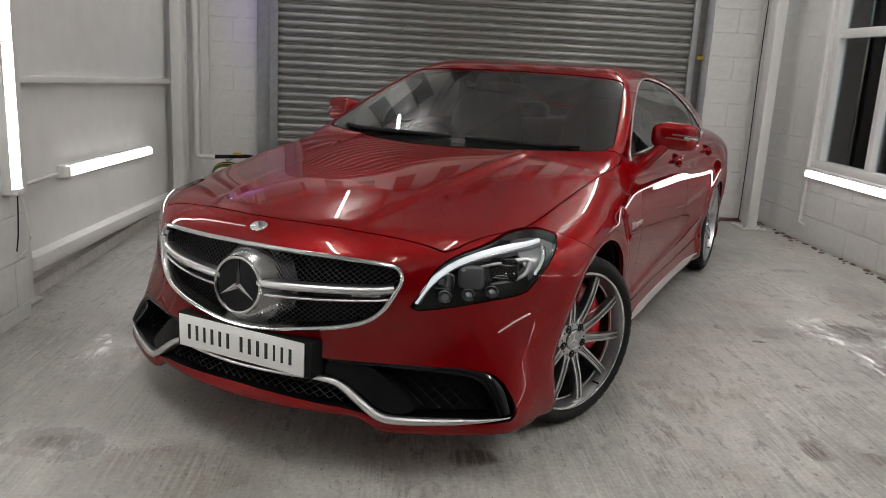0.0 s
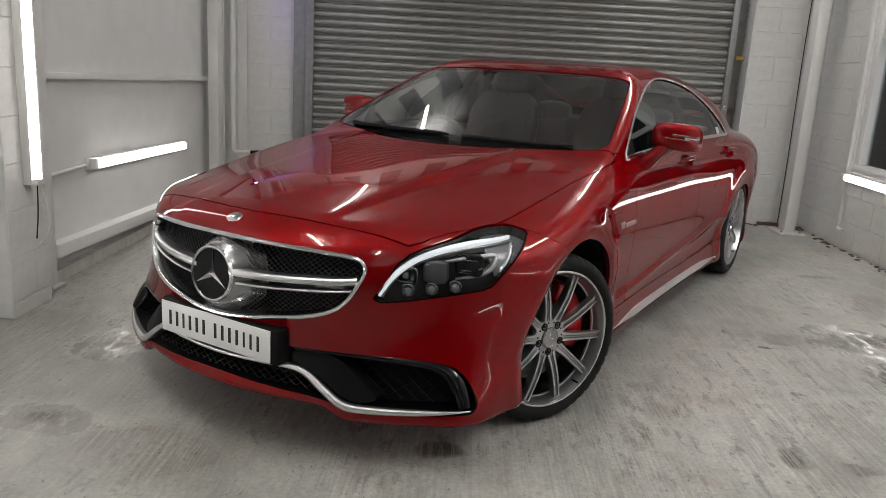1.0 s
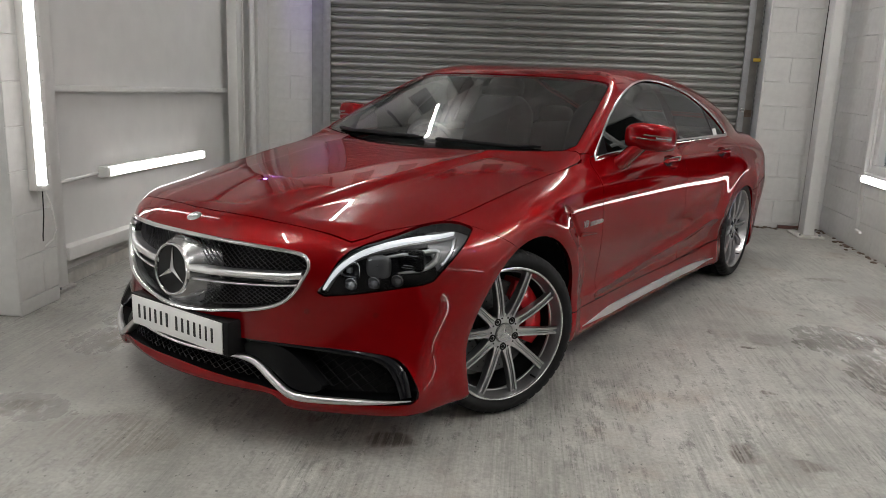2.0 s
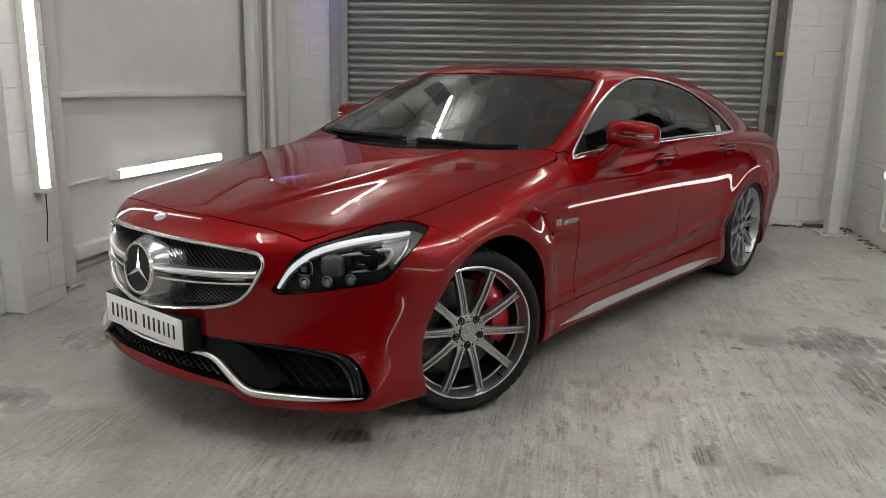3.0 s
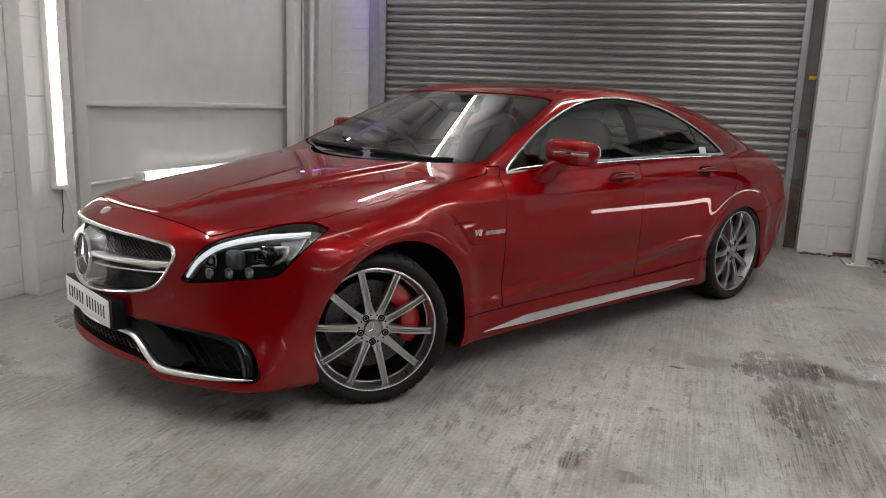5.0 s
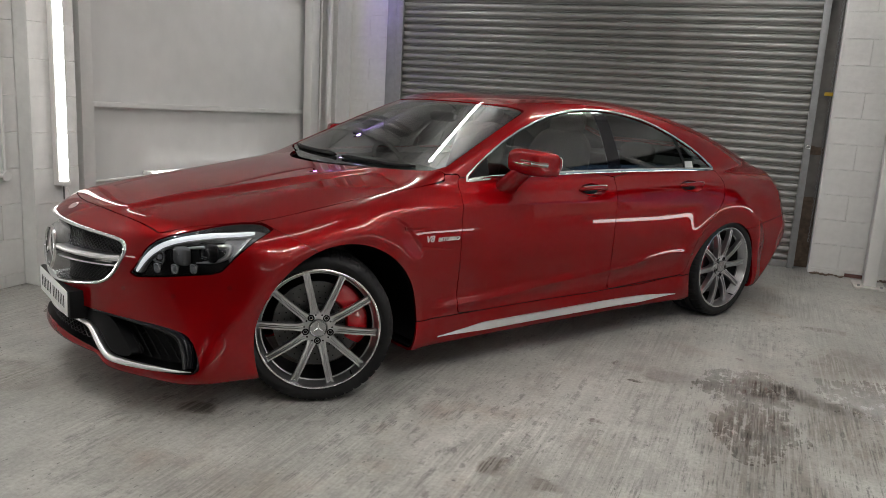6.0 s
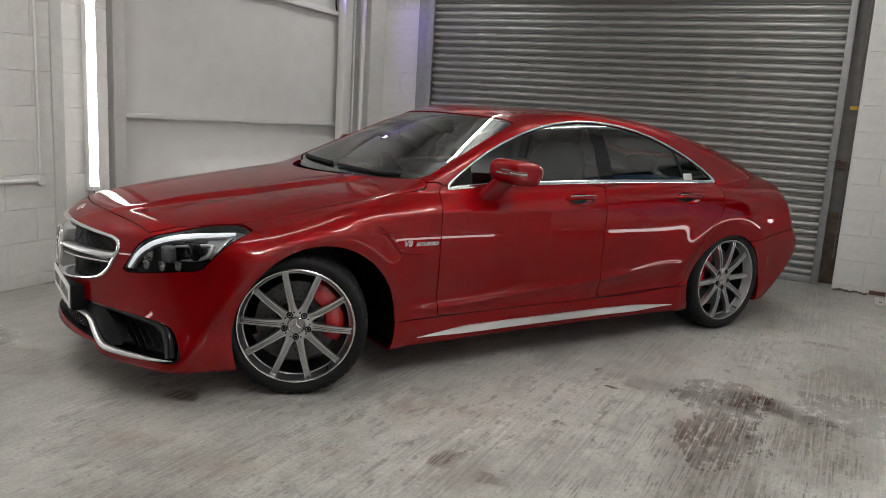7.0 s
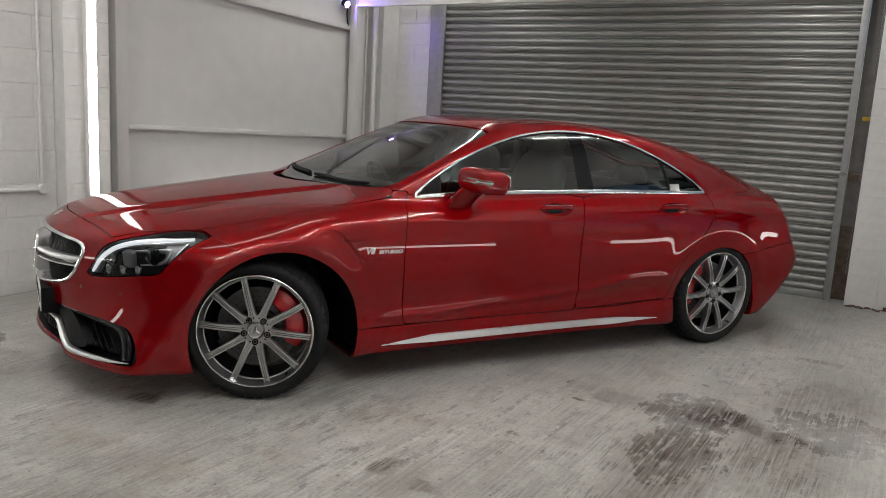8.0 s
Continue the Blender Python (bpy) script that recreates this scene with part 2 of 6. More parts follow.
    dash = calc("MULTIPLY", calc("MULTIPLY", ramp(groove, 0.50, 0.60, 0.0, 1.0), ramp(gritty, 0.44, 0.56, 0.0, 1.0)), grubby)
    tone = calc("MULTIPLY", tone, ramp(dash, 0.0, 1.0, 1.0, 0.38))
    wet = None
    for x, y, rx, ry in ((2.46, 0.72, 0.26, 0.34), (2.52, 0.22, 0.22, 0.40), (-1.17, 0.03, 0.17, 0.22), (-1.24, 0.28, 0.09, 0.07), (-1.05, -0.72, 0.26, 0.13), (3.05, 0.9, 0.30, 0.35)):
        p = patch(x, y, rx, ry)
        wet = p if wet is None else calc("MAXIMUM", wet, p)
    wet = calc("MULTIPLY", calc("MULTIPLY", wet, ramp(gritty, 0.38, 0.52, 0.0, 1.0)), ramp(scrape, 0.36, 0.50, 0.35, 1.0))
    tone = calc("MULTIPLY", tone, ramp(stain, 0.0, 1.0, 1.0, 0.22))
    tone = calc("MULTIPLY", tone, ramp(wet, 0.0, 1.0, 1.0, 0.92))
    warm = N("ShaderNodeMix")
    warm.data_type = "RGBA"
    warm.inputs["A"].default_value, warm.inputs["B"].default_value = (0.385, 0.38, 0.352, 1), (0.30, 0.25, 0.205, 1)
    L(calc("MAXIMUM", ramp(noise_(2.2, (1, 1, 1), 4), 0.55, 0.72, 0.0, 0.7), stain), warm.inputs["Factor"])
    out = N("ShaderNodeVectorMath")
    out.operation = "SCALE"
    L(warm.outputs["Result"], out.inputs[0]), L(tone, out.inputs["Scale"])
    L(out.outputs[0], b.inputs["Base Color"])
    rough = calc("MULTIPLY", ramp(mid, 0.3, 0.7, 0.36, 0.56), ramp(wet, 0.0, 0.7, 1.0, 0.12))
    L(rough, b.inputs["Roughness"])
    bp = N("ShaderNodeBump")
    bp.inputs["Strength"].default_value, bp.inputs["Distance"].default_value = 0.35, 0.004
    h = calc("ADD", calc("MULTIPLY", streak, 1.2), calc("MULTIPLY", fine, 0.35))
    h = calc("MULTIPLY", h, ramp(wet, 0.0, 1.0, 1.0, 0.2))
    L(h, bp.inputs["Height"]), L(bp.outputs[0], b.inputs["Normal"])
    return m


M_CONCRETE = floor_material()


# ---- the room: x along the shutter, y towards it ----
def link(name, me, material, parent, label=""):
    if material:
        me.materials.append(material)
    ob = new(name, me)
    ob.parent = parent
    return tagged(ob, label)


def part(name, bm, material, parent, label="", smooth=True):
    """One bmesh as one mesh object under a thing or a part."""
    me = bpy.data.meshes.new(name)
    bm.to_mesh(me), bm.free()
    if smooth:
        me.shade_smooth()
        me.set_sharp_from_angle(angle=radians(32))
    return link(name, me, material, parent, label)


def add_box(bm, lo, hi, bevel=0.0, seg=2, m=None):
    """Adds a box, its edges rounded, to a bmesh."""
    made = bmesh.ops.create_cube(bm, size=1)["verts"]
    for v in made:
        v.co = Vector([(lo[i] + hi[i]) / 2 + v.co[i] * (hi[i] - lo[i]) for i in range(3)])
    if bevel:
        edges = list({e for v in made for e in v.link_edges})
        made = list({v for f in bmesh.ops.bevel(bm, geom=edges, offset=bevel, segments=seg, affect="EDGES", profile=0.5)["faces"] for v in f.verts})
    if m is not None:
        isle, todo = set(), list(made)
        while todo:
            v = todo.pop()
            if v not in isle:
                isle.add(v)
                todo.extend(e.other_vert(v) for e in v.link_edges)
        for v in isle:
            v.co = m @ v.co
    return bm


def lathe(bm, profile, n=64, m=None, closed=True):
    """Turns (along, radius) pairs round the x axis."""
    rings = []
    for i in range(n):
        a = 2 * math.pi * i / n
        rings.append([bm.verts.new((m or Matrix()) @ Vector((x, r * math.cos(a), r * math.sin(a)))) for x, r in profile])
    k = len(profile)
    for i in range(n):
        a, b = rings[i], rings[(i + 1) % n]
        for j in range(k if closed else k - 1):
            bm.faces.new((a[j], b[j], b[(j + 1) % k], a[(j + 1) % k]))
    return bm


def tube(bm, pts, r, n=12):
    """A round pipe along points."""
    pts = [Vector(p) for p in pts]
    rings = []
    for i, p in enumerate(pts):
        t = (pts[min(i + 1, len(pts) - 1)] - pts[max(i - 1, 0)]).normalized()
        a = t.cross(Vector((0.31, 0.22, 0.93))).normalized()
        c = t.cross(a)
        rings.append([bm.verts.new(p + (a * math.cos(2 * math.pi * k / n) + c * math.sin(2 * math.pi * k / n)) * r) for k in range(n)])
    for a, b in zip(rings, rings[1:]):
        for k in range(n):
            bm.faces.new((a[k], a[(k + 1) % n], b[(k + 1) % n], b[k]))
    bm.faces.new(list(reversed(rings[0]))), bm.faces.new(rings[-1])
    bmesh.ops.recalc_face_normals(bm, faces=bm.faces)
    return bm


def slab(name, boxes, material, label="", category="", kind="structure", bevel=0.0):
    bm = bmesh.new()
    for lo, hi in boxes:
        add_box(bm, lo, hi, bevel)
    return tagged(part(name, bm, material, None, label, False), "", category, "", kind)


floor = slab("floor", [((-3, -14, -0.2), (4.6, 4.3, 0))], M_CONCRETE, "worn grey brushed concrete floor with stains")
wall_north = slab("wall_north", [((-2.05, 4.056, 0), (-1.2, 4.3, 3.5)), ((2.86, 4.056, 0), (3.66, 4.3, 3.5)), ((-1.2, 4.056, 2.5), (2.86, 4.3, 3.5))], M_WHITE, "white painted blockwork wall")
wall_west = slab("wall_west", [((-2.05, -7, 0), (-1.845, 0.66, 3.5)), ((-2.05, 0.66, 0), (-1.88, 4.056, 3.5))], M_WHITE, "white painted wall")
wall_east = slab("wall_east", [((3.526, -7, 0), (3.66, 1.05, 3.5)), ((3.526, 1.05, 0), (3.66, 3.2, 0.63)), ((3.526, 1.05, 2.17), (3.66, 3.2, 3.5)), ((3.526, 3.2, 0), (3.66, 4.056, 3.5))], M_WHITE, "white painted blockwork wall with a window")
# unseen walls behind the camera, their grey chosen for what the bumper mirrors
slab("wall_south", [((-2.05, -13.2, 0), (3.8, -13, 3.5)), ((-2.05, -13, 0), (-1.85, -7, 3.5)), ((3.6, -13, 0), (3.8, -7, 3.5))], M_HALL, "unseen plain grey walls added to tone the car's reflections")
slab("ceiling", [((-2.05, -13.2, 3.5), (3.8, 4.3, 3.6))], M_ROOF, "pale sheet roof")
slab("beam_purlins", [((-1.9, y, 3.3), (3.55, y + 0.08, 3.5)) for y in (-12.5, -11.1, -9.7, -8.3, -6.9, -5.5, -4.1, -2.7, -1.3, 0.1, 1.5, 2.9)], M_ROOF, "pale steel purlins")

# cladding of the west wall: one smooth sheet above and one below the middle rail, with posts, rails and kerb
slab("wall_cladding_lower", [((-1.88, 0.84, 0.13), (-1.872, 3.62, 1.09))], M_SHEET)
slab("wall_cladding_upper", [((-1.88, 0.84, 1.09), (-1.868, 3.62, 2.2))], M_SHEET)
slab("wall_cladding_top", [((-1.88, 0.84, 2.2), (-1.874, 3.62, 3.5))], M_SHEET)


def rail(name, y0, z0, y1, z1, x0, x1, h, material):
    """A rail along the west wall that falls a little towards the shutter."""
    bm = bmesh.new()
    m = Matrix.Translation((0, y0, z0)) @ Matrix.Rotation(math.atan2(z1 - z0, y1 - y0), 4, "X")
    add_box(bm, (x0, 0, -h / 2), (x1, math.hypot(y1 - y0, z1 - z0), h / 2), 0.004, 2, m)
    return tagged(part(name, bm, material, None), "", "", "", "structure")


rail("trim_rail_middle", 0.835, 1.131, 3.44, 1.066, -1.872, -1.815, 0.035, M_TRIM)
rail("trim_rail_top", 0.835, 2.235, 3.44, 2.146, -1.872, -1.80, 0.05, M_TRIM)
rail("trim_rail_foot", 0.835, 0.193, 3.44, 0.113, -1.878, -1.79, 0.074, M_TRIM)
slab("trim_kerb", [((-1.88, 0.84, 0.0), (-1.83, 3.6, 0.07))], M_DIRTY)
slab("wall_pilaster", [((-1.88, 3.775, 0.0), (-1.652, 4.056, 3.5))], M_WHITE, "white painted corner pilaster", bevel=0.006)


def post(name, lo, hi, foot, label):
    """A boxed steel post with its foot plate."""
    ob = tagged(part(name, add_box(bmesh.new(), lo, hi, 0.006), M_TRIM, None, label), "", "post", "", "structure")
    if foot:
        plate = part("foot_plate", add_box(bmesh.new(), (lo[0] - foot, lo[1] - foot, 0), (hi[0] + foot, hi[1] + foot, 0.018), 0.004), M_DIRTY, ob, "scuffed foot plate")
        for sx in (lo[0] - foot * 0.5, hi[0] + foot * 0.5):
            part("bolt", lathe(bmesh.new(), [(0.018, 0.011), (0.03, 0.011), (0.03, 0.0005), (0.018, 0.0005)], 6, Matrix.Translation((sx, lo[1] - foot * 0.4, 0)) @ Matrix.Rotation(radians(-90), 4, "Y")), M_FRAME, ob)
    return ob


post("post_north", (-1.81, 3.42, 0), (-1.722, 3.55, 3.5), 0, "white painted steel post")
post("post_south", (-1.878, 0.72, 0.0), (-1.80, 0.824, 3.5), 0.03, "white painted steel post")
post("post_east", (3.248, 3.66, 0.018), (3.340, 3.80, 3.5), 0.07, "white painted steel post on a foot plate")
slab("beam_lintel", [((-1.722, 3.43, 2.35), (3.52, 3.50, 2.50))], M_TRIM, "white steel beam", bevel=0.005)

# blockwork: single painted blocks in half bond
BLOCKS = {}


def block_mesh(l, h):
    key = (round(l, 3), round(h, 3))
    if key not in BLOCKS:
        bm = add_box(bmesh.new(), (0.0008, -0.006, 0.0018), (key[0] - 0.0008, 0.004, key[1] - 0.0018), 0.0022, 1)
        me = bpy.data.meshes.new("block")
        bm.to_mesh(me), bm.free()
        me.materials.append(M_WHITE)
        BLOCKS[key] = me
    return BLOCKS[key]


def blockwork(parent, m, length, z0, z1, z_off, pitch=0.2105, long=0.43, skip=None):
    """Fills a wall's face with blocks: m takes x along the face, y into it."""
    row, z = 0, z_off - pitch * math.ceil((z_off - z0) / pitch)
    while z < z1 - 0.02:
        a, b = max(z, z0), min(z + pitch, z1)
        x = -long / 2 if row % 2 else 0.0
        while x < length - 0.02:
            c, d = max(x, 0), min(x + long, length)
            if b - a > 0.03 and d - c > 0.03 and not (skip and skip((c + d) / 2, (a + b) / 2)):
                ob = new("block", block_mesh(d - c, b - a))
                ob.parent = parent
                ob.matrix_local = m @ Matrix.Translation((c, random.uniform(-0.001, 0.001), a))
            x += long
        z += pitch
        row += 1


# roller shutter
def slat_mesh():
    bm = bmesh.new()
    prof = [(0.014, 0.0), (0.003, 0.003), (0.0, 0.007), (0.002, 0.011), (0.010, 0.014), (0.001, 0.018), (-0.008, 0.026), (-0.012, 0.036), (-0.012, 0.045), (-0.008, 0.054), (0.001, 0.062), (0.010, 0.066), (0.014, 0.0684)]
    prof = prof + [(y + 0.002, z) for y, z in reversed(prof)]
    rows = [[bm.verts.new((x, y, z)) for y, z in prof] for x in (-1.10, 2.75)]
    for j in range(len(prof)):
        k = (j + 1) % len(prof)
        bm.faces.new((rows[0][j], rows[1][j], rows[1][k], rows[0][k]))
    bm.faces.new(rows[0]), bm.faces.new(list(reversed(rows[1])))
    bmesh.ops.recalc_face_normals(bm, faces=bm.faces)
    me = bpy.data.meshes.new("slat")
    bm.to_mesh(me), bm.free()
    me.shade_smooth()
    me.set_sharp_from_angle(angle=radians(50))
    me.materials.append(M_SLAT)
    return me


SHUTTER = tagged(part("roller_shutter", add_box(bmesh.new(), (-1.08, 3.985, 0.0), (2.73, 4.02, 0.06), 0.006), M_FRAME, None, "closed galvanised roller shutter with curved slats"), "", "shutter")
SLAT = slat_mesh()
for k in range(37):
    ob = new("slat", SLAT)
    ob.parent, ob.location = SHUTTER, (0, 4.005 + random.uniform(-0.0015, 0.0015), 0.050 + 0.0686 * k)
part("guide", add_box(add_box(bmesh.new(), (-1.105, 3.955, 0), (-1.035, 3.985, 2.6), 0.003), (-1.105, 4.02, 0), (-1.035, 4.05, 2.6), 0.003), M_FRAME, SHUTTER, "grey guide rail")
part("guide", add_box(add_box(bmesh.new(), (2.695, 3.955, 0), (2.750, 3.985, 2.6), 0.003), (2.695, 4.02, 0), (2.75, 4.05, 2.6), 0.003), M_FRAME, SHUTTER, "grey guide rail")
part("jamb", add_box(bmesh.new(), (-1.215, 3.985, 0), (-1.105, 4.10, 2.6), 0.004), M_FRAME, SHUTTER, "grey steel jamb")
part("jamb", add_box(bmesh.new(), (2.750, 4.085, 0.62), (2.868, 4.14, 2.6), 0.004), M_JAMB, SHUTTER, "dirty grey steel jamb")
part("jamb_foot", add_box(bmesh.new(), (2.750, 4.085, 0), (2.868, 4.14, 0.62), 0.004), M_RUST, SHUTTER, "rusty foot of the steel jamb")
part("lock_plate", add_box(add_box(bmesh.new(), (2.754, 4.066, 0.985), (2.864, 4.084, 1.05), 0.004), (2.754, 4.05, 1.04), (2.79, 4.066, 1.062), 0.003), M_RUST, SHUTTER, "black lock plate")
part("lock_ring", tube(bmesh.new(), [(2.728 + 0.018 * math.cos(a), 3.948, 1.05 + 0.014 * math.sin(a)) for a in np.linspace(0, 2 * math.pi, 17)], 0.004, 8), M_CHROME, SHUTTER, "bright ring on the guide")
# the shutter stands a little askew in its opening
SHUTTER.matrix_world = Matrix.Translation((-1.13, 4.0, 0)) @ Matrix.Rotation(radians(2.3), 4, "Z") @ Matrix.Translation((1.13, -4.0, 0))
bm = bmesh.new()
z, k = 0.25, 0
while z < 3.3:
    m = Matrix.Translation((2.838 + 0.006 * math.sin(z * 1.3), 4.205, z)) @ Matrix.Rotation(radians(90 * (k % 2)), 4, "Z")
    ring = [Vector((0.0085 * math.cos(a), 0, 0.016 * math.sin(a))) for a in np.linspace(0, 2 * math.pi, 9)]
    vs = [[bm.verts.new(m @ (p + Vector((0.0024 * math.cos(b) * p.normalized().x, 0.0024 * math.sin(b), 0.0024 * math.cos(b) * p.normalized().z)))) for b in (0, 1.57, 3.14, 4.71)] for p in ring[:-1]]
    for i in range(8):
        for j in range(4):
            bm.faces.new((vs[i][j], vs[(i + 1) % 8][j], vs[(i + 1) % 8][(j + 1) % 4], vs[i][(j + 1) % 4]))
    z, k = z + 0.026, k + 1
CHAIN = tagged(part("hoist_chain", bm, M_FRAME, None, "thin steel hoist chain hanging at the shutter"), "", "chain")
part("tag", add_box(bmesh.new(), (2.795, 4.19, 1.480), (2.868, 4.199, 1.512), 0.003), M_YELLOW, CHAIN, "yellow plastic tag")


# ---- tube lights ----
def batten(name, length, w, deep, m, label):
    """A batten with a glowing diffuser: x along it, z off the wall."""
    body = tagged(part(name, add_box(bmesh.new(), (0, -w * 0.56, 0), (length, w * 0.56, deep * 0.62), 0.004), M_BATTEN, None, label), "", "tube light", "tube lights")
    body.matrix_world = m
    bm = bmesh.new()
    prof = [(-w / 2 * math.cos(a) * 0.96, deep * 0.62 + deep * 0.38 * math.sin(a)) for a in np.linspace(0, math.pi, 11)]
    rows = [[bm.verts.new((x, y, z)) for y, z in prof] for x in (0.03, length - 0.03)]
    for j in range(10):
        bm.faces.new((rows[0][j], rows[1][j], rows[1][j + 1], rows[0][j + 1]))
    bmesh.ops.recalc_face_normals(bm, faces=bm.faces)
    part("diffuser", bm, M_TUBE, body, "glowing white diffuser")
    for x0, x1 in ((0, 0.03), (length - 0.03, length)):
        part("end_cap", add_box(bmesh.new(), (x0, -w / 2, deep * 0.3), (x1, w / 2, deep), 0.006), M_BATTEN, body)
    return body


def axes(origin, x, z):
    x, z = Vector(x).normalized(), Vector(z).normalized()
    m = Matrix((x, z.cross(x), z)).transposed().to_4x4()
    m.translation = Vector(origin)
    return m


batten("tube_light", 1.9, 0.068, 0.070, axes((-1.719, 0.44, 0.63), (0, 0, 1), (1, 0, 0)), "lit white tube light upright on the block pier")
batten("tube_light", 1.55, 0.062, 0.070, axes((-1.868, 1.33, 0.606), (0, 1, -0.027), (1, 0, 0)), "lit white tube light level on the cladding")
for y in (1.5, -0.95, -3.3, -5.4):
    batten("tube_light", 1.7, 0.058 if y > 1 else 0.042, 0.07, axes((3.52, y + 1.7, 0.585), (0, -1, 0), (-1, 0, 0)), "lit white tube light level below the window" if y > 1 else "lit white tube light level on the wall")
for y in (-2.0, -4.2):
    batten("tube_light", 1.55, 0.085, 0.075, axes((-1.80, y, 0.60), (0, 1, 0), (1, 0, 0)), "lit white tube light level on the wall")
def hung_tube(cx, cy, turned):
    """A bare tube on two hangers, along y or turned along x."""
    m = Matrix.Translation((cx, cy, CEILING - 0.21)) @ Matrix.Rotation(radians(0 if turned else 90), 4, "Z")
    hung = tagged(part("ceiling_or_fill_light", lathe(bmesh.new(), [(-0.76, 0.0005), (-0.76, 0.014), (0.76, 0.014), (0.76, 0.0005)], 20, m), M_TUBE, None, "unseen bare glowing tube hung under the roof, some added as fill"), "", "ceiling light", "ceiling lights")
    for s in (-1, 1):
        part("tube_holder", add_box(bmesh.new(), (s * 0.78 - 0.019, -0.022, -0.025), (s * 0.78 + 0.019, 0.022, 0.025), 0.004, 2, m), M_BATTEN, hung, "white end holder")
        part("hanger", tube(bmesh.new(), [m @ Vector((s * 0.78, 0, 0.02)), m @ Vector((s * 0.78, 0, 0.26))], 0.004, 8), M_FRAME, hung)


# at x 2.95 the tubes only go with the added fill lamps
for cx, cy, _ in BATTENS_AND_FILL:
    hung_tube(cx, cy, False)
for cy in (-5.6, -7.1, -8.6, -10.1, -11.6):
    hung_tube(1.2, cy, True)
# ribs of the roof sheets and of the cladding over the shutter
slab("trim_roof_ribs", [((-1.75 + 0.45 * k, -12.9, 3.455), (-1.53 + 0.45 * k, 4.05, 3.498)) for k in range(12)], M_WHITE)
slab("wall_cladding_north", [((-1.2, 4.03, 2.62), (2.86, 4.054, 3.45))], M_FRAME)
slab("trim_cladding_ribs", [((-1.15 + 0.45 * k, 3.98, 2.62), (-0.91 + 0.45 * k, 4.028, 3.45)) for k in range(9)], M_WHITE)

# cables and conduits
CABLE = tagged(part("cable", tube(bmesh.new(), [(-1.665, 0.43, 0.632), (-1.668, 0.432, 0.56), (-1.675, 0.44, 0.50), (-1.672, 0.425, 0.44), (-1.68, 0.43, 0.40), (-1.695, 0.45, 0.36)], 0.0032), M_RUBBER, None, "thin dark cable hanging from the tube light"), "", "cable")
tagged(part("cable", tube(bmesh.new(), [(-1.66, 0.445, 0.632), (-1.655, 0.48, 0.55), (-1.66, 0.52, 0.42), (-1.67, 0.50, 0.36), (-1.692, 0.46, 0.33)], 0.004), M_BATTEN, None, "thin white cable looped below the tube light"), "", "cable")
tagged(part("conduit", tube(bmesh.new(), [(-1.85, 0.84, 0.60), (-1.85, 1.29, 0.602)], 0.011), M_TRIM, None, "white conduit along the cladding"), "", "conduit")
CON = tagged(part("conduit", tube(tube(bmesh.new(), [(-1.825, 0.148, 0.70), (-1.825, 0.148, 3.4)], 0.011), [(-1.822, -2.0, 0.705), (-1.822, 0.148, 0.703)], 0.015), M_TRIM, None, "white painted conduit on the block wall"), "", "conduit")
part("junction_box", lathe(bmesh.new(), [(0, 0.033), (0.03, 0.033), (0.035, 0.028), (0.035, 0.0005), (0, 0.0005)], 20, Matrix.Translation((-1.838, 0.148, 0.70))), M_TRIM, CON, "round junction box")
for x, y, r in ((-1.735, 3.60, 0.010), (-1.675, 3.665, 0.028)):
    tagged(part("pipe", tube(bmesh.new(), [(x, y, 0.46 if r > 0.02 else 0.0), (x, y, 3.45)], r), M_TRIM, None, "white painted pipe on the wall"), "", "pipe")
AIR = tagged(part("air_line", tube(bmesh.new(), [(-1.675, 3.665, 0.47), (-1.672, 3.665, 0.445), (-1.64, 3.672, 0.435), (-1.53, 3.70, 0.435)], 0.018), M_TRIM, None, "white air line with black pipe and hose coil"), "", "air line")
part("black_pipe", tube(bmesh.new(), [(-1.53, 3.70, 0.435), (-1.26, 3.76, 0.442), (-1.225, 3.765, 0.437), (-1.21, 3.77, 0.415), (-1.21, 3.77, 0.38)], 0.017), M_RUBBER, AIR)
for k in range(4):
    part("hose", tube(bmesh.new(), [(-1.42 + 0.13 * math.cos(a), 3.72 - 0.012 * k, 0.30 + 0.085 * math.sin(a) - 0.008 * k) for a in np.linspace(0.2, 5.9, 26)], 0.008, 8), (M_RUBBER, M_YELLOW, M_RUBBER, M_GREEN)[k], AIR)
part("hose_hook", tube(bmesh.new(), [(-1.42, 4.05, 0.405), (-1.42, 3.67, 0.40), (-1.42, 3.665, 0.42)], 0.008), M_FRAME, AIR)
part("valve", add_box(bmesh.new(), (-1.38, 3.70, 0.455), (-1.31, 3.75, 0.475), 0.008), M_YELLOW, AIR, "yellow valve handle")
SPOT = tagged(part("spot_light", lathe(bmesh.new(), [(-0.05, 0.02), (-0.05, 0.034), (0.02, 0.038), (0.022, 0.034), (0.0, 0.03)], 24, look((-1.785, 3.33, 2.36), (-0.9, 3.0, 2.0)) @ Matrix.Rotation(radians(90), 4, "Y")), M_RUBBER, None, "small black spot lamp with violet lens on the post"), "", "spot lamp")
part("lens", lathe(bmesh.new(), [(0.008, 0.031), (0.008, 0.0005), (0.004, 0.0005), (0.004, 0.031)], 24, look((-1.785, 3.33, 2.36), (-0.9, 3.0, 2.0)) @ Matrix.Rotation(radians(90), 4, "Y")), M_VIOLET, SPOT, "violet glowing lens")
part("cord", tube(bmesh.new(), [(-1.80, 3.36, 2.33), (-1.795, 3.35, 2.27), (-1.805, 3.37, 2.22), (-1.80, 3.38, 2.16)], 0.007), M_RUBBER, SPOT)
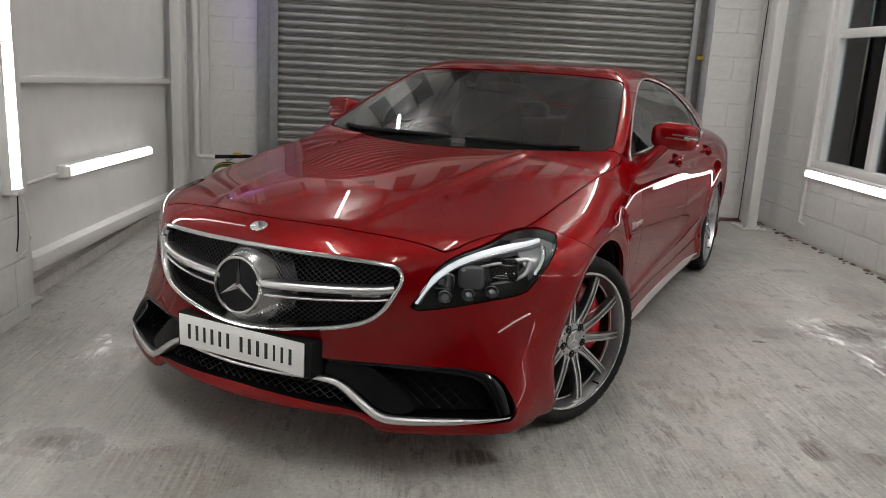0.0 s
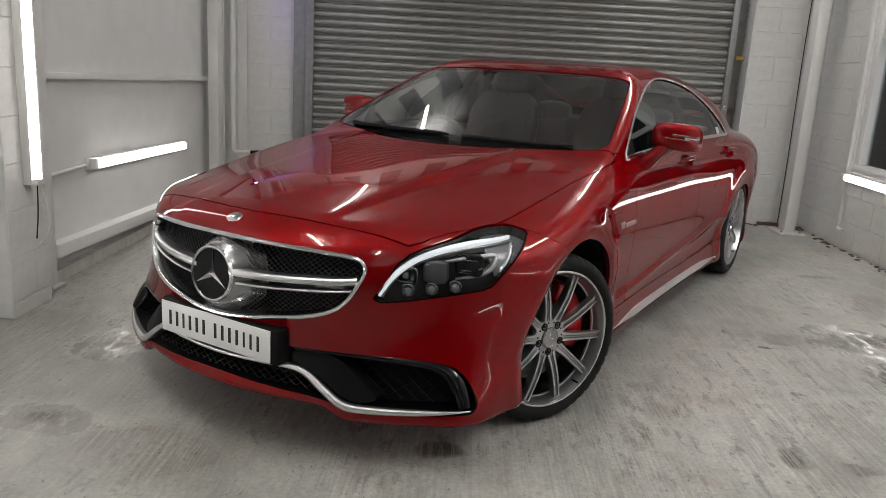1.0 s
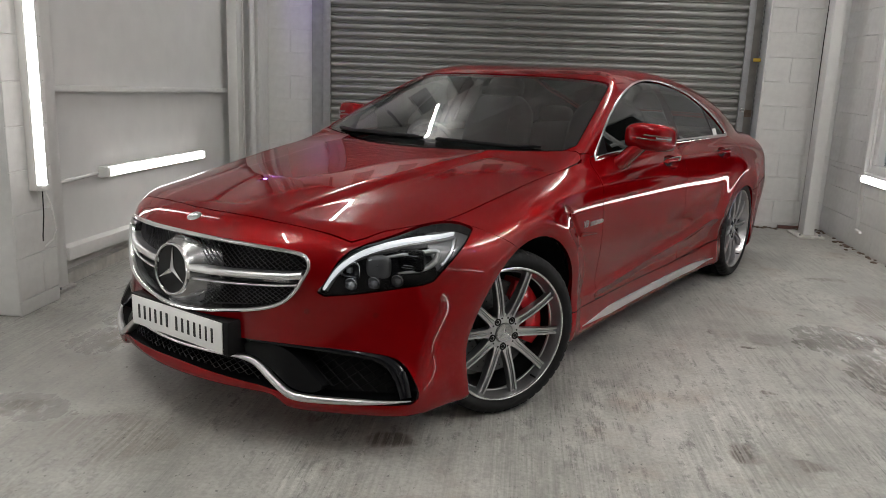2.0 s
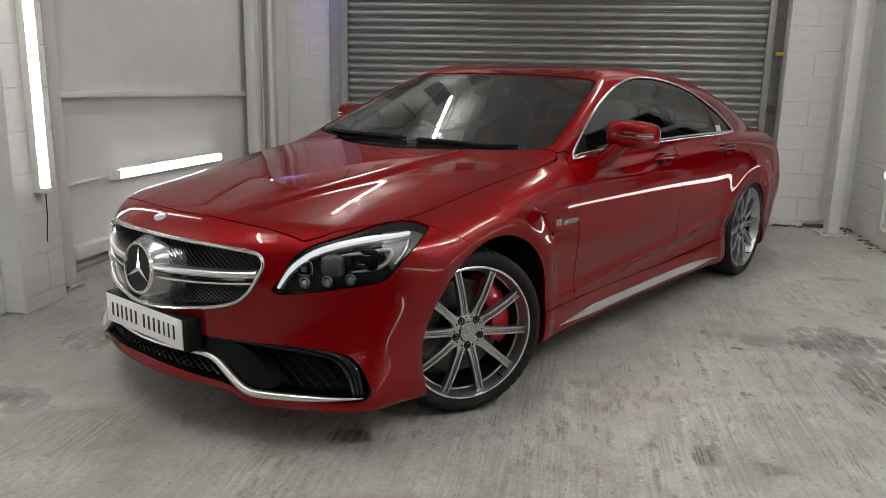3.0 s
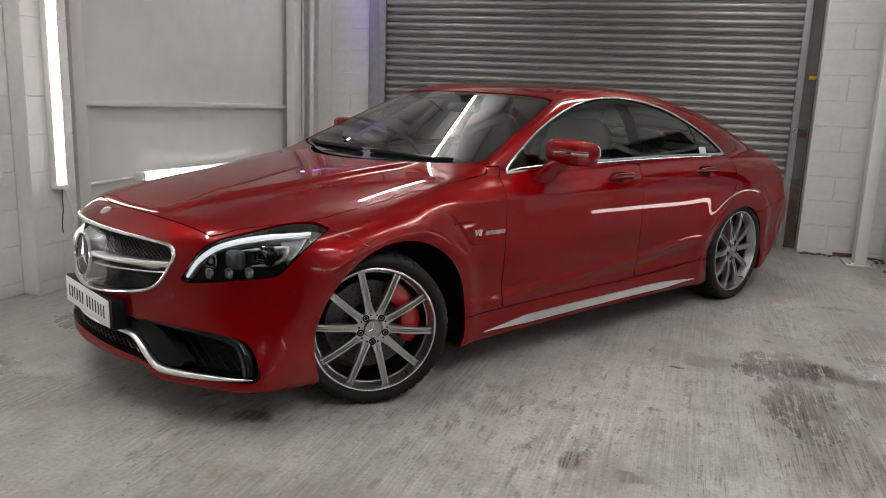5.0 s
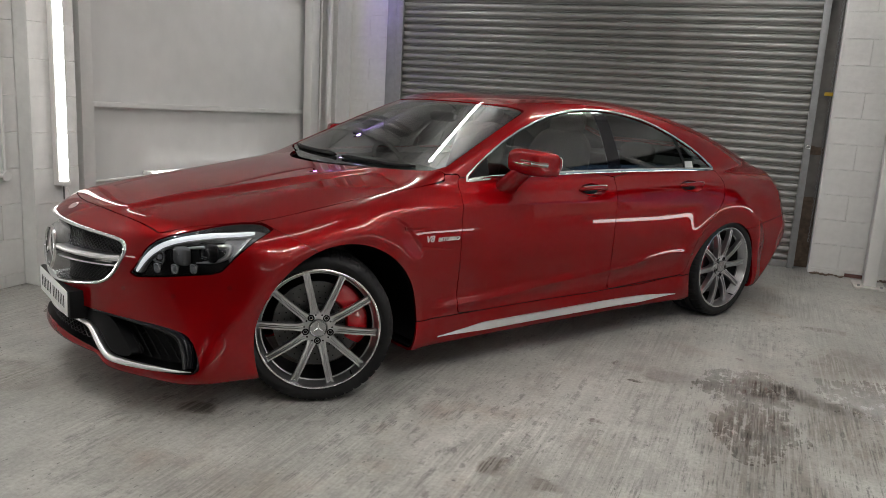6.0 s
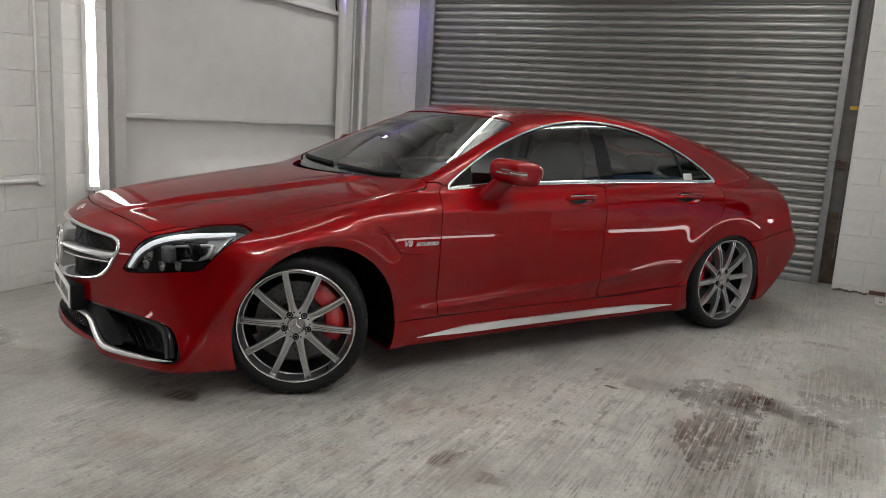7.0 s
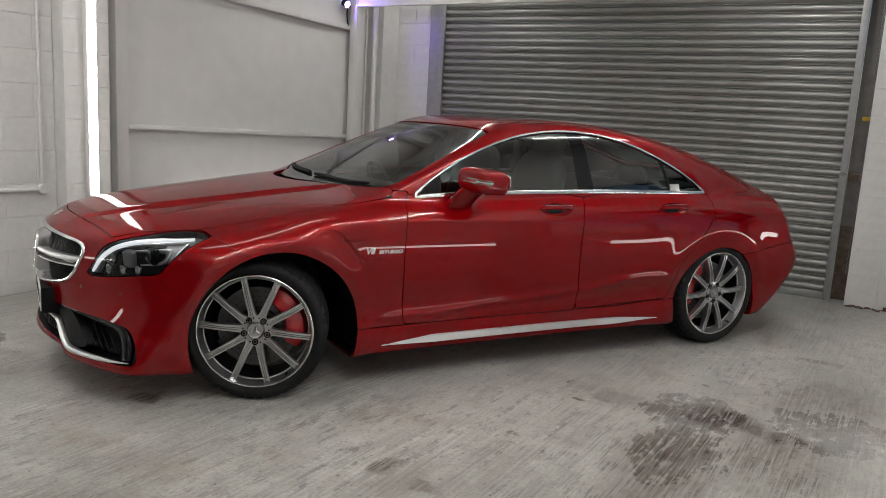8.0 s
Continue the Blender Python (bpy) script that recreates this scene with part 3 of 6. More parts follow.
part("bracket", add_box(bmesh.new(), (-1.83, 3.30, 2.345), (-1.795, 3.39, 2.365), 0.003), M_RUBBER, SPOT)
TRUNK = tagged(part("cable_trunking", add_box(bmesh.new(), (3.49, 3.225, 0.19), (3.524, 3.268, 3.4), 0.004), M_TRIM, None, "white cable trunking beside the window"), "", "trunking")
part("elbow", tube(bmesh.new(), [(3.505, 3.245, 0.20), (3.505, 3.24, 0.165), (3.50, 3.20, 0.158), (3.498, 3.14, 0.158)], 0.013), M_TRIM, TRUNK)

# thin black upright line on the north wall at x 3.335
tagged(part("cable", tube(bmesh.new(), [(3.335 + 0.004 * math.sin(3 * z), 4.046, z) for z in np.linspace(0.0, 3.4, 24)], 0.004, 8), M_RUBBER, None, "thin black line down the block wall"), "", "cable")
tagged(part("plank", add_box(bmesh.new(), (3.14, 4.015, 0.0), (3.33, 4.049, 0.032), 0.004), M_SMOKE, None, "short dark red plank at the wall foot"), "", "plank")

# window in the east wall
WINDOW = tagged(part("window_1", add_box(add_box(add_box(add_box(bmesh.new(), (3.53, 1.05, 0.63), (3.64, 3.2, 0.70), 0.004), (3.53, 1.05, 2.10), (3.64, 3.2, 2.17), 0.004), (3.53, 3.12, 0.70), (3.64, 3.2, 2.10), 0.004),
                                     (3.53, 1.05, 0.70), (3.64, 1.13, 2.10), 0.004), M_UPVC, None, "white framed window with a transom"), "", "window", "", "structure")
part("window_sill", add_box(bmesh.new(), (3.49, 1.03, 0.605), (3.56, 3.22, 0.632), 0.004), M_UPVC, WINDOW)
for y in (2.46, 1.80):
    part("mullion", add_box(bmesh.new(), (3.535, y - 0.03, 0.70), (3.635, y + 0.03, 2.10), 0.004), M_UPVC, WINDOW)
edges_y = [1.13, 1.77, 1.83, 2.43, 2.49, 3.12]
for y0, y1 in zip(edges_y[0::2], edges_y[1::2]):
    part("transom", add_box(bmesh.new(), (3.535, y0, 1.68), (3.635, y1, 1.75), 0.004), M_UPVC, WINDOW)
    for z0, z1 in ((0.70, 1.68), (1.75, 2.10)):
        pane = part("pane", add_box(bmesh.new(), (3.585, y0, z0), (3.590, y1, z1)), M_PANE, WINDOW)
        pane.visible_shadow = False
# the yard outside
tagged(slab("ground", [((3.66, -40, -0.25), (60, 60, -0.05))], M_YARD, "dark tarmac yard outside"))
# ribbed panel and block added outside to imitate the shutter mirrored in the panes
bm = add_box(add_box(bmesh.new(), (6.22, 7.40, -0.05), (6.28, 13, 1.75), 0.01), (6.22, 7.68, 1.75), (6.28, 13, 4.2), 0.01)
for k in range(36):
    add_box(bm, (6.19, 7.40 if k < 15 else 7.68, 0.02 + 0.115 * k), (6.22, 13, 0.075 + 0.115 * k))
tagged(part("fence", bm, M_OUT, None, "dark ribbed panel standing in for the shutter's reflection in the window"), "", "fence")
tagged(part("shed", add_box(bmesh.new(), (6.2, 5.6, -0.05), (9, 6.80, 2.3), 0.02), M_OUT, None, "dark block standing in for the dark reflection in the second pane"), "", "shed")
tagged(part("skip", add_box(add_box(bmesh.new(), (8.6, 9.3, -0.05), (10.6, 13.3, 1.22), 0.03), (8.5, 9.2, 1.22), (10.7, 13.4, 1.30), 0.02), M_BLUE, None, "bright blue steel container in the yard"), "", "container")

# dirt and crumbs that have gathered along the feet of the walls
random.seed(7)
bm = bmesh.new()
for k in range(150):
    if k < 60:
        at = (random.uniform(2.88, 3.5), 4.045 - abs(random.gauss(0, 0.035)), 0.0)
    else:
        at = (3.515 - abs(random.gauss(0, 0.03)), random.uniform(0.2, 4.0), 0.0)
    r = random.uniform(0.006, 0.02)
    made = bmesh.ops.create_icosphere(bm, subdivisions=1, radius=r)["verts"]
    for v in made:
        v.co = Vector((at[0] + v.co.x * random.uniform(0.8, 1.5), at[1] + v.co.y * random.uniform(0.8, 1.4), max(0.0, r * 0.25 + v.co.z * 0.5)))
tagged(part("debris", bm, M_RUST, None, "brown dirt and crumbs along the wall foot", False), "", "debris", "", "stuff")
# ---- shapes of the car: x to its own left, y to its tail, z up, from the ground under the front axle ----
def spline(*pts):
    """A natural cubic through (x, y) points, straight beyond its ends."""
    xs, ys = np.array([p[0] for p in pts], float), np.array([p[1] for p in pts], float)
    n, h = len(xs), np.diff(xs)
    a, b = np.zeros((n, n)), np.zeros(n)
    a[0, 0] = a[-1, -1] = 1
    for i in range(1, n - 1):
        a[i, i - 1], a[i, i], a[i, i + 1] = h[i - 1], 2 * (h[i - 1] + h[i]), h[i]
        b[i] = 3 * ((ys[i + 1] - ys[i]) / h[i] - (ys[i] - ys[i - 1]) / h[i - 1])
    c = np.linalg.solve(a, b)
    d = np.diff(c) / (3 * h)
    s = np.diff(ys) / h - h * (2 * c[:-1] + c[1:]) / 3

    def at(x):
        x = np.asarray(x, float)
        k = np.clip(np.searchsorted(xs, x) - 1, 0, n - 2)
        u = np.clip(x, xs[0], xs[-1]) - xs[k]
        y = ys[k] + u * (s[k] + u * (c[k] + u * d[k]))
        end = s[-1] + h[-1] * (2 * c[-2] + 3 * d[-1] * h[-1])
        return y + np.where(x < xs[0], (x - xs[0]) * s[0], 0) + np.where(x > xs[-1], (x - xs[-1]) * end, 0)
    return at


def smax(a, b, k):
    h = np.maximum(k - np.abs(a - b), 0) / k
    return np.maximum(a, b) + h * h * k / 4


def smin(a, b, k):
    return -smax(-a, -b, k)


def bump(v, mid, wide):
    return np.exp(-((v - mid) / wide) ** 2)


side_plan = spline((-0.9, 0.80), (-0.6, 0.868), (-0.35, 0.905), (0, 0.925), (0.5, 0.918), (0.9, 0.908), (1.5, 0.906), (2.2, 0.918),
                   (2.87, 0.935), (3.2, 0.925), (3.5, 0.90), (3.8, 0.84), (4.05, 0.72))
side_in = spline((0.1, 0.035), (0.2, 0.018), (0.28, 0.02), (0.36, 0.026), (0.47, 0.013), (0.595, 0.0), (0.71, 0.003), (0.805, 0.018), (0.875, 0.05),
                 (0.94, 0.105), (1.0, 0.18), (1.2, 0.5))
hood_mid = spline((-0.95, 0.69), (-0.80, 0.768), (-0.65, 0.805), (-0.4, 0.848), (-0.1, 0.888), (0.2, 0.926), (0.5, 0.955), (0.75, 0.965),
                  (1.2, 0.95), (2.0, 0.955), (2.6, 0.97), (3.0, 1.0), (3.3, 1.01), (3.6, 0.995), (3.8, 0.985), (4.0, 0.965))
hood_fall = spline((-0.9, 0.10), (-0.5, 0.13), (-0.2, 0.12), (0.2, 0.085), (0.7, 0.035), (1.2, 0.0), (2.4, 0.0), (3.0, 0.05), (3.4, 0.085), (3.8, 0.10))
front_face = spline((0.05, -0.80), (0.14, -0.875), (0.22, -0.885), (0.32, -0.86), (0.45, -0.862), (0.56, -0.878), (0.64, -0.872), (0.70, -0.848), (0.76, -0.80), (0.82, -0.72), (0.9, -0.58))
front_bow = spline((0.1, 0.42), (0.22, 0.47), (0.4, 0.568), (0.6, 0.69), (0.75, 0.64))
tail_face = spline((0.1, 3.58), (0.22, 3.74), (0.32, 3.88), (0.42, 3.99), (0.5, 4.02), (0.63, 3.93), (0.8, 3.83), (0.9, 3.77), (0.95, 3.76), (1.05, 3.70))
roof_mid = spline((0.9, 1.24), (1.2, 1.352), (1.5, 1.393), (1.8, 1.403), (2.1, 1.395), (2.4, 1.362), (2.7, 1.305), (3.0, 1.225), (3.3, 1.125), (3.6, 1.02), (3.9, 0.90))
cabin_side = spline((0.80, 0.835), (0.93, 0.808), (1.05, 0.758), (1.15, 0.705), (1.25, 0.64), (1.33, 0.57), (1.4, 0.49))
cabin_plan = spline((0.4, -0.02), (0.8, 0.0), (1.5, 0.008), (2.2, 0.006), (2.8, -0.005), (3.2, -0.06), (3.5, -0.13), (3.8, -0.22))


hollow_edge = spline((0.54, 0.41), (0.591, 0.452), (0.636, 0.478), (0.67, 0.462), (0.708, 0.432), (0.758, 0.392), (0.79, 0.345), (0.812, 0.27), (0.84, 0.13))
belt_line = spline((0.2, 0.829), (0.75, 0.826), (1.25, 0.820), (2.0, 0.797), (2.46, 0.774), (2.8, 0.76))
foot_line = spline((0.4, 0.352), (1.0, 0.361), (1.3, 0.383), (2.05, 0.44), (2.27, 0.47), (2.6, 0.45))


def ridge_line(d, w):
    return np.exp(-(np.sqrt(d * d + 0.011 ** 2) - 0.011) / w)


def fade(v, a, b):
    t = np.clip((v - a) / (b - a), 0, 1)
    return t * t * (3 - 2 * t)


def car_field(x, y, z):
    """Below zero inside the closed body of the car."""
    x = np.abs(x)
    flare = 0.012 * bump(np.hypot(y - 0.08, z - 0.32), 0.43, 0.05) + 0.016 * bump(np.hypot(y - 2.88, z - 0.32), 0.42, 0.07)
    crease = 0.006 * ridge_line(z - belt_line(y), 0.018) * fade(y, 0.15, 0.5) * fade(-y, -2.3, -1.45)
    foot = 0.016 * ridge_line(z - foot_line(y), 0.028) * fade(y, 0.45, 0.75) * fade(-y, -2.62, -2.35)
    haunch = 0.016 * bump(y, 2.95, 0.42) * bump(z, 0.80, 0.13)
    crease = crease + foot
    # hollow behind the front wheel arch with a crisp rear edge
    edge = hollow_edge(z) - y
    hollow = 0.011 * fade(edge, -0.012, 0.014) * np.exp(-np.clip(edge, 0, 1) / 0.075) * fade(z, 0.60, 0.66) * fade(-z, -0.812, -0.755)
    side = x - (side_plan(y) - side_in(z) + flare + crease + haunch - hollow)
    lid = hood_mid(y) - hood_fall(y) * (x / 0.85) ** 2.2
    ridge = 0.30 + 0.16 * np.clip((y + 0.75) / 1.4, 0, 1)
    lid = lid + 0.016 * 0.5 * (1 - np.tanh((x - ridge) / 0.020)) * np.clip((y + 0.85) / 0.5, 0, 1) * np.clip((0.9 - y) / 0.3, 0, 1)
    top = (z - lid) * 0.95
    front = ((front_face(z) + front_bow(z) * x * x) - y) * 0.8
    tail = (y - (tail_face(z) - 0.35 * x * x)) * 0.9
    floor_ = (0.160 + 0.046 * 0.5 * (1 - np.tanh((x - 0.45) / 0.03)) * 0.5 * (1 - np.tanh((y + 0.5) / 0.1))) - z
    low = smax(smax(side, top, 0.09), smax(front, tail, 0.01), 0.06)
    low = smax(low, floor_, 0.025)
    glass_f = ((0.456 + (z - 0.95) * 2.40 + 0.27 * x * x) - y) * 0.385
    roof = (z - (roof_mid(y) - 0.052 - 0.12 * x ** 4)) * 0.97
    wall = (x - (cabin_side(z) + cabin_plan(y))) * 0.88
    cab = smax(smax(wall, roof, 0.10), glass_f, 0.03)
    cab = smax(cab, y - 3.75, 0.02)
    cab = smax(cab, 0.80 - z, 0.02)
    return smin(low, cab, 0.022)


def normals_of(p, field):
    e = 1e-3
    g = np.stack([field(p[:, 0] + e * i, p[:, 1] + e * j, p[:, 2] + e * k) - field(p[:, 0] - e * i, p[:, 1] - e * j, p[:, 2] - e * k)
                  for i, j, k in ((1, 0, 0), (0, 1, 0), (0, 0, 1))], 1)
    return g / np.maximum(np.linalg.norm(g, axis=1, keepdims=True), 1e-9)


def cast(field, start, way, far=2.2):
    """Points where rays from inside the body first leave it."""
    near = np.zeros(len(start))
    reach = np.zeros(len(start))
    out = np.zeros(len(start), bool)
    for d in np.arange(0.02, far, 0.02):
        p = start + way * d
        now = field(p[:, 0], p[:, 1], p[:, 2]) > 0
        fresh = now & ~out
        reach[fresh] = d
        out |= now
        near[~out] = d
    lo, hi = near, np.where(out, reach, far)
    for _ in range(22):
        m = (lo + hi) / 2
        p = start + way * m[:, None]
        o = field(p[:, 0], p[:, 1], p[:, 2]) > 0
        hi, lo = np.where(o, m, hi), np.where(o, lo, m)
    return start + way * ((lo + hi) / 2)[:, None]


def half_shell():
    """The left half of the body as a grid of quads: verts and faces."""
    z0, y0, y1 = 0.55, -0.36, 3.15
    th = np.radians(np.r_[np.arange(-90, -14, 1.0), np.arange(-14, 20, 0.4), np.arange(20, 90.01, 1.0)])
    rows = []
    for u in np.radians(np.linspace(89.0, 1.0, 84)):
        rows.append((y0, np.cos(th) * np.cos(u), -np.sin(u) + 0 * th, np.sin(th) * np.cos(u)))
    for y in np.r_[np.arange(y0, 0.17, 0.014), np.arange(0.17, 0.72, 0.0065), np.arange(0.72, y1 - 0.005, 0.015), y1]:
        rows.append((y, np.cos(th), 0 * th, np.sin(th)))
    for u in np.radians(np.linspace(1.0, 89.0, 46)):
        rows.append((y1, np.cos(th) * np.cos(u), np.sin(u) + 0 * th, np.sin(th) * np.cos(u)))
    start = np.concatenate([np.stack([0 * th, y + 0 * th, z0 + 0 * th], 1) for y, *_ in rows])
    way = np.concatenate([np.stack(r[1:], 1) for r in rows])
    p = cast(car_field, start, way)
    n, m = len(rows), len(th)
    p = p.reshape(n, m, 3)
    p[:, 0, 0] = p[:, -1, 0] = 0
    p[:, :, 0] = np.maximum(p[:, :, 0], 0)
    idx = np.arange(n * m).reshape(n, m)
    faces = np.stack([idx[:-1, :-1], idx[1:, :-1], idx[1:, 1:], idx[:-1, 1:]], -1).reshape(-1, 4)
    return p.reshape(-1, 3), faces.tolist()


# ---- the car: panels cut out of one shell ----
def smooth_poly(pts, rounds=2, closed=True):
    p = np.array(pts, float)
    for _ in range(rounds):
        q = np.roll(p, -1, 0) if closed else p[1:]
        a = p if closed else p[:-1]
        r = np.empty((2 * len(a), p.shape[1]))
        r[0::2], r[1::2] = 0.75 * a + 0.25 * q, 0.25 * a + 0.75 * q
        p = r if closed else np.concatenate([p[:1], r, p[-1:]])
    return p


def inside(poly, u, v):
    """Signed distance to a closed polygon, below zero inside it."""
    best, sign = np.full(len(u), 1e9), np.ones(len(u))
    for (ax, ay), (bx, by) in zip(poly, np.roll(poly, -1, 0)):
        dx, dy = bx - ax, by - ay
        t = np.clip(((u - ax) * dx + (v - ay) * dy) / max(dx * dx + dy * dy, 1e-12), 0, 1)
        best = np.minimum(best, np.hypot(u - ax - t * dx, v - ay - t * dy))
        cross = ((ay > v) != (by > v)) & (u < (bx - ax) * (v - ay) / ((by - ay) if by != ay else 1e-12) + ax)
        sign = np.where(cross, -sign, sign)
    return best * sign


def clip(mesh, f):
    """The part of a mesh where f (a value a vertex) is below zero, cut clean along f = 0."""
    pts, faces = mesh
    neg = (f < 0).tolist()
    vals, extra, cache, out = f, [], {}, []
    n0 = len(pts)
    for face in faces:
        s = [neg[i] for i in face]
        if all(s):
            out.append(face)
        elif any(s):
            poly = []
            for k, i in enumerate(face):
                j = face[(k + 1) % len(face)]
                if neg[i]:
                    poly.append(i)
                if neg[i] != neg[j]:
                    key = (i, j) if i < j else (j, i)
                    if key not in cache:
                        a, b = key
                        t = vals[a] / (vals[a] - vals[b])
                        cache[key] = n0 + len(extra)
                        extra.append(pts[a] + t * (pts[b] - pts[a]))
                    poly.append(cache[key])
            if len(poly) > 2:
                out.append(poly)
    allp = np.concatenate([pts, np.array(extra)]) if extra else pts
    used = sorted({i for face in out for i in face})
    back = {i: k for k, i in enumerate(used)}
    return allp[used] if used else np.zeros((0, 3)), [[back[i] for i in face] for face in out]


def split(mesh, fn, gap=0.0022):
    f = fn(*mesh[0].T)
    return clip(mesh, f + gap), clip(mesh, gap - f)


def panel(name, mesh, material, parent, label="", mirror="join", skirt=0.014, sink=0.0, field=None):
    """One panel of the shell with turned-in edges. mirror: join both halves in one mesh, or pair: one panel a side."""
    pts, faces = mesh
    nor = normals_of(pts, field or car_field)
    pts = pts - nor * sink
    count, where = {}, {}
    for face in faces:
        for a, b in zip(face, face[1:] + face[:1]):
            key = (min(a, b), max(a, b))
            count[key] = count.get(key, 0) + 1
            where[key] = (a, b)
    p, n, fs = pts.tolist(), nor.tolist(), list(faces)
    if skirt:
        for key, c in count.items():
            a, b = where[key]
            if c == 1 and not (pts[a, 0] < 1e-4 and pts[b, 0] < 1e-4):
                quad = np.array([pts[b], pts[a], pts[a] - nor[a] * skirt, pts[b] - nor[b] * skirt])
                side = np.cross(quad[1] - quad[0], quad[3] - quad[0])
                side = side / max(np.linalg.norm(side), 1e-9)
                k = len(p)
                p.extend(quad.tolist())
                n.extend([side.tolist()] * 4)
                fs.append([k, k + 1, k + 2, k + 3])
    p, n = np.array(p), np.array(n)
    flip = np.array([-1, 1, 1])
    turned = [list(reversed(f)) for f in fs]
    if mirror == "join":
        sets = [(np.concatenate([p, p * flip]), np.concatenate([n, n * flip]), fs + [[i + len(p) for i in f] for f in turned])]
    else:
        sets = [(p, n, fs), (p * flip, n * flip, turned)]
    made = []
    for a, b, c in sets:
        me = bpy.data.meshes.new(name)
        me.from_pydata(a.tolist(), [], c)
        me.shade_smooth()
        me.normals_split_custom_set_from_vertices(b.tolist())
        made.append(link(name, me, material, parent, label))
    return made


def onto(kind, a, b, sink=0.0):
    """Points of the shell with their normals: front (x, z), side (y, z) or top (x, y)."""
    a, b = np.asarray(a, float), np.asarray(b, float)
    o = np.zeros_like(a)
    start, way = {"front": (np.stack([a, o - 0.25, b], 1), (0, -1, 0)), "side": (np.stack([o + 0.2, a, b], 1), (1, 0, 0)),
                  "top": (np.stack([a, b, o + 0.45], 1), (0, 0, 1))}[kind]
    p = cast(car_field, start, np.tile(np.array(way, float), (len(a), 1)))
    n = normals_of(p, car_field)
    return p - n * sink, n


def sweep(bm, path, nor, profile, closed=False, taper=None):
    """A profile of (sideways, outwards) pairs drawn along a path on a surface."""
    path, nor = np.asarray(path, float), np.asarray(nor, float)
    tan = np.gradient(path, axis=0) if not closed else np.roll(path, -1, 0) - np.roll(path, 1, 0)
    tan /= np.maximum(np.linalg.norm(tan, axis=1, keepdims=True), 1e-9)
    side = np.cross(nor, tan)
    side /= np.maximum(np.linalg.norm(side, axis=1, keepdims=True), 1e-9)
    rings = []
    for i in range(len(path)):
        k = taper[i] if taper is not None else 1.0
        rings.append([bm.verts.new(path[i] + side[i] * u * k + nor[i] * v * (k if taper is not None else 1)) for u, v in profile])
    m = len(profile)
    for i in range(len(rings) if closed else len(rings) - 1):
        a, b = rings[i], rings[(i + 1) % len(rings)]
        for j in range(m):
            bm.faces.new((a[j], a[(j + 1) % m], b[(j + 1) % m], b[j]))
    if not closed:
        bm.faces.new(rings[0]), bm.faces.new(list(reversed(rings[-1])))
    bmesh.ops.recalc_face_normals(bm, faces=bm.faces)
    return bm


def half_round(w, h, base=-0.004, n=7):
    return [(-w / 2, base)] + [(-w / 2 * math.cos(math.pi * i / (n - 1)), h * math.sin(math.pi * i / (n - 1))) for i in range(n)] + [(w / 2, base)]


def dense(pts, step=0.012, closed=True):
    p = np.array(pts, float)
    if closed:
        p = np.concatenate([p, p[:1]])
    d = np.r_[0, np.cumsum(np.linalg.norm(np.diff(p, axis=0), axis=1))]
    n = max(8, int(d[-1] / step))
    s = np.linspace(0, d[-1], n + 1)
    q = np.stack([np.interp(s, d, p[:, k]) for k in range(p.shape[1])], 1)
    return q[:-1] if closed else q


def flip_x(bm):
    for v in bm.verts:
        v.co.x = -v.co.x
    bmesh.ops.reverse_faces(bm, faces=bm.faces[:])
    return bm


def disc(bm, x, r, n=48, m=None):
    vs = [bm.verts.new((m or Matrix()) @ Vector((x, r * math.cos(2 * math.pi * i / n), r * math.sin(2 * math.pi * i / n)))) for i in range(n)]
    bm.faces.new(vs)
    return bm


CAR = tagged(new("car"), "glossy dark red four-door coupe with front wheels steered, on concrete", "car")
CAR.matrix_world = pose(0, 0, 0, 0, 0, -30)

WIN = smooth_poly([(0.775, 0.931), (0.90, 0.944), (1.27, 0.957), (1.86, 0.963), (2.5, 0.961), (2.845, 0.953), (2.83, 0.97), (2.712, 1.055), (2.536, 1.145), (2.321, 1.234),
                   (2.105, 1.281), (1.871, 1.295), (1.657, 1.281), (1.413, 1.236), (1.147, 1.146), (0.929, 1.035)], 1)
SCREEN = smooth_poly([(-0.755, 0.980), (-0.6, 0.968), (-0.3, 0.960), (0.3, 0.960), (0.6, 0.968), (0.755, 0.980), (0.722, 1.05), (0.675, 1.15), (0.622, 1.25), (0.592, 1.276), (0.45, 1.288),
                      (0.2, 1.295), (-0.2, 1.295), (-0.45, 1.288), (-0.592, 1.276), (-0.622, 1.25), (-0.675, 1.15), (-0.722, 1.05)], 1)
HOOD = smooth_poly([(0, -0.735), (0.244, -0.705), (0.424, -0.65), (0.54, -0.608), (0.605, -0.585), (0.66, -0.44), (0.70, -0.33), (0.735, -0.24), (0.752, 0.05), (0.778, 0.38),
                    (0.802, 0.60), (0.80, 0.70), (0.72, 0.658), (0.6, 0.598), (0.3, 0.518), (0, 0.493), (-0.4, 0.52), (-0.4, -0.66), (-0.244, -0.705)], 1)
LAMP = smooth_poly([(0.0, 0.553), (0.045, 0.613), (0.078, 0.675), (0.136, 0.72), (0.277, 0.757), (0.37, 0.777), (0.473, 0.779), (0.524, 0.7645), (0.533, 0.762), (0.526, 0.753), (0.478, 0.697), (0.42, 0.633),
                    (0.39, 0.598), (0.275, 0.583), (0.128, 0.563)], 1)
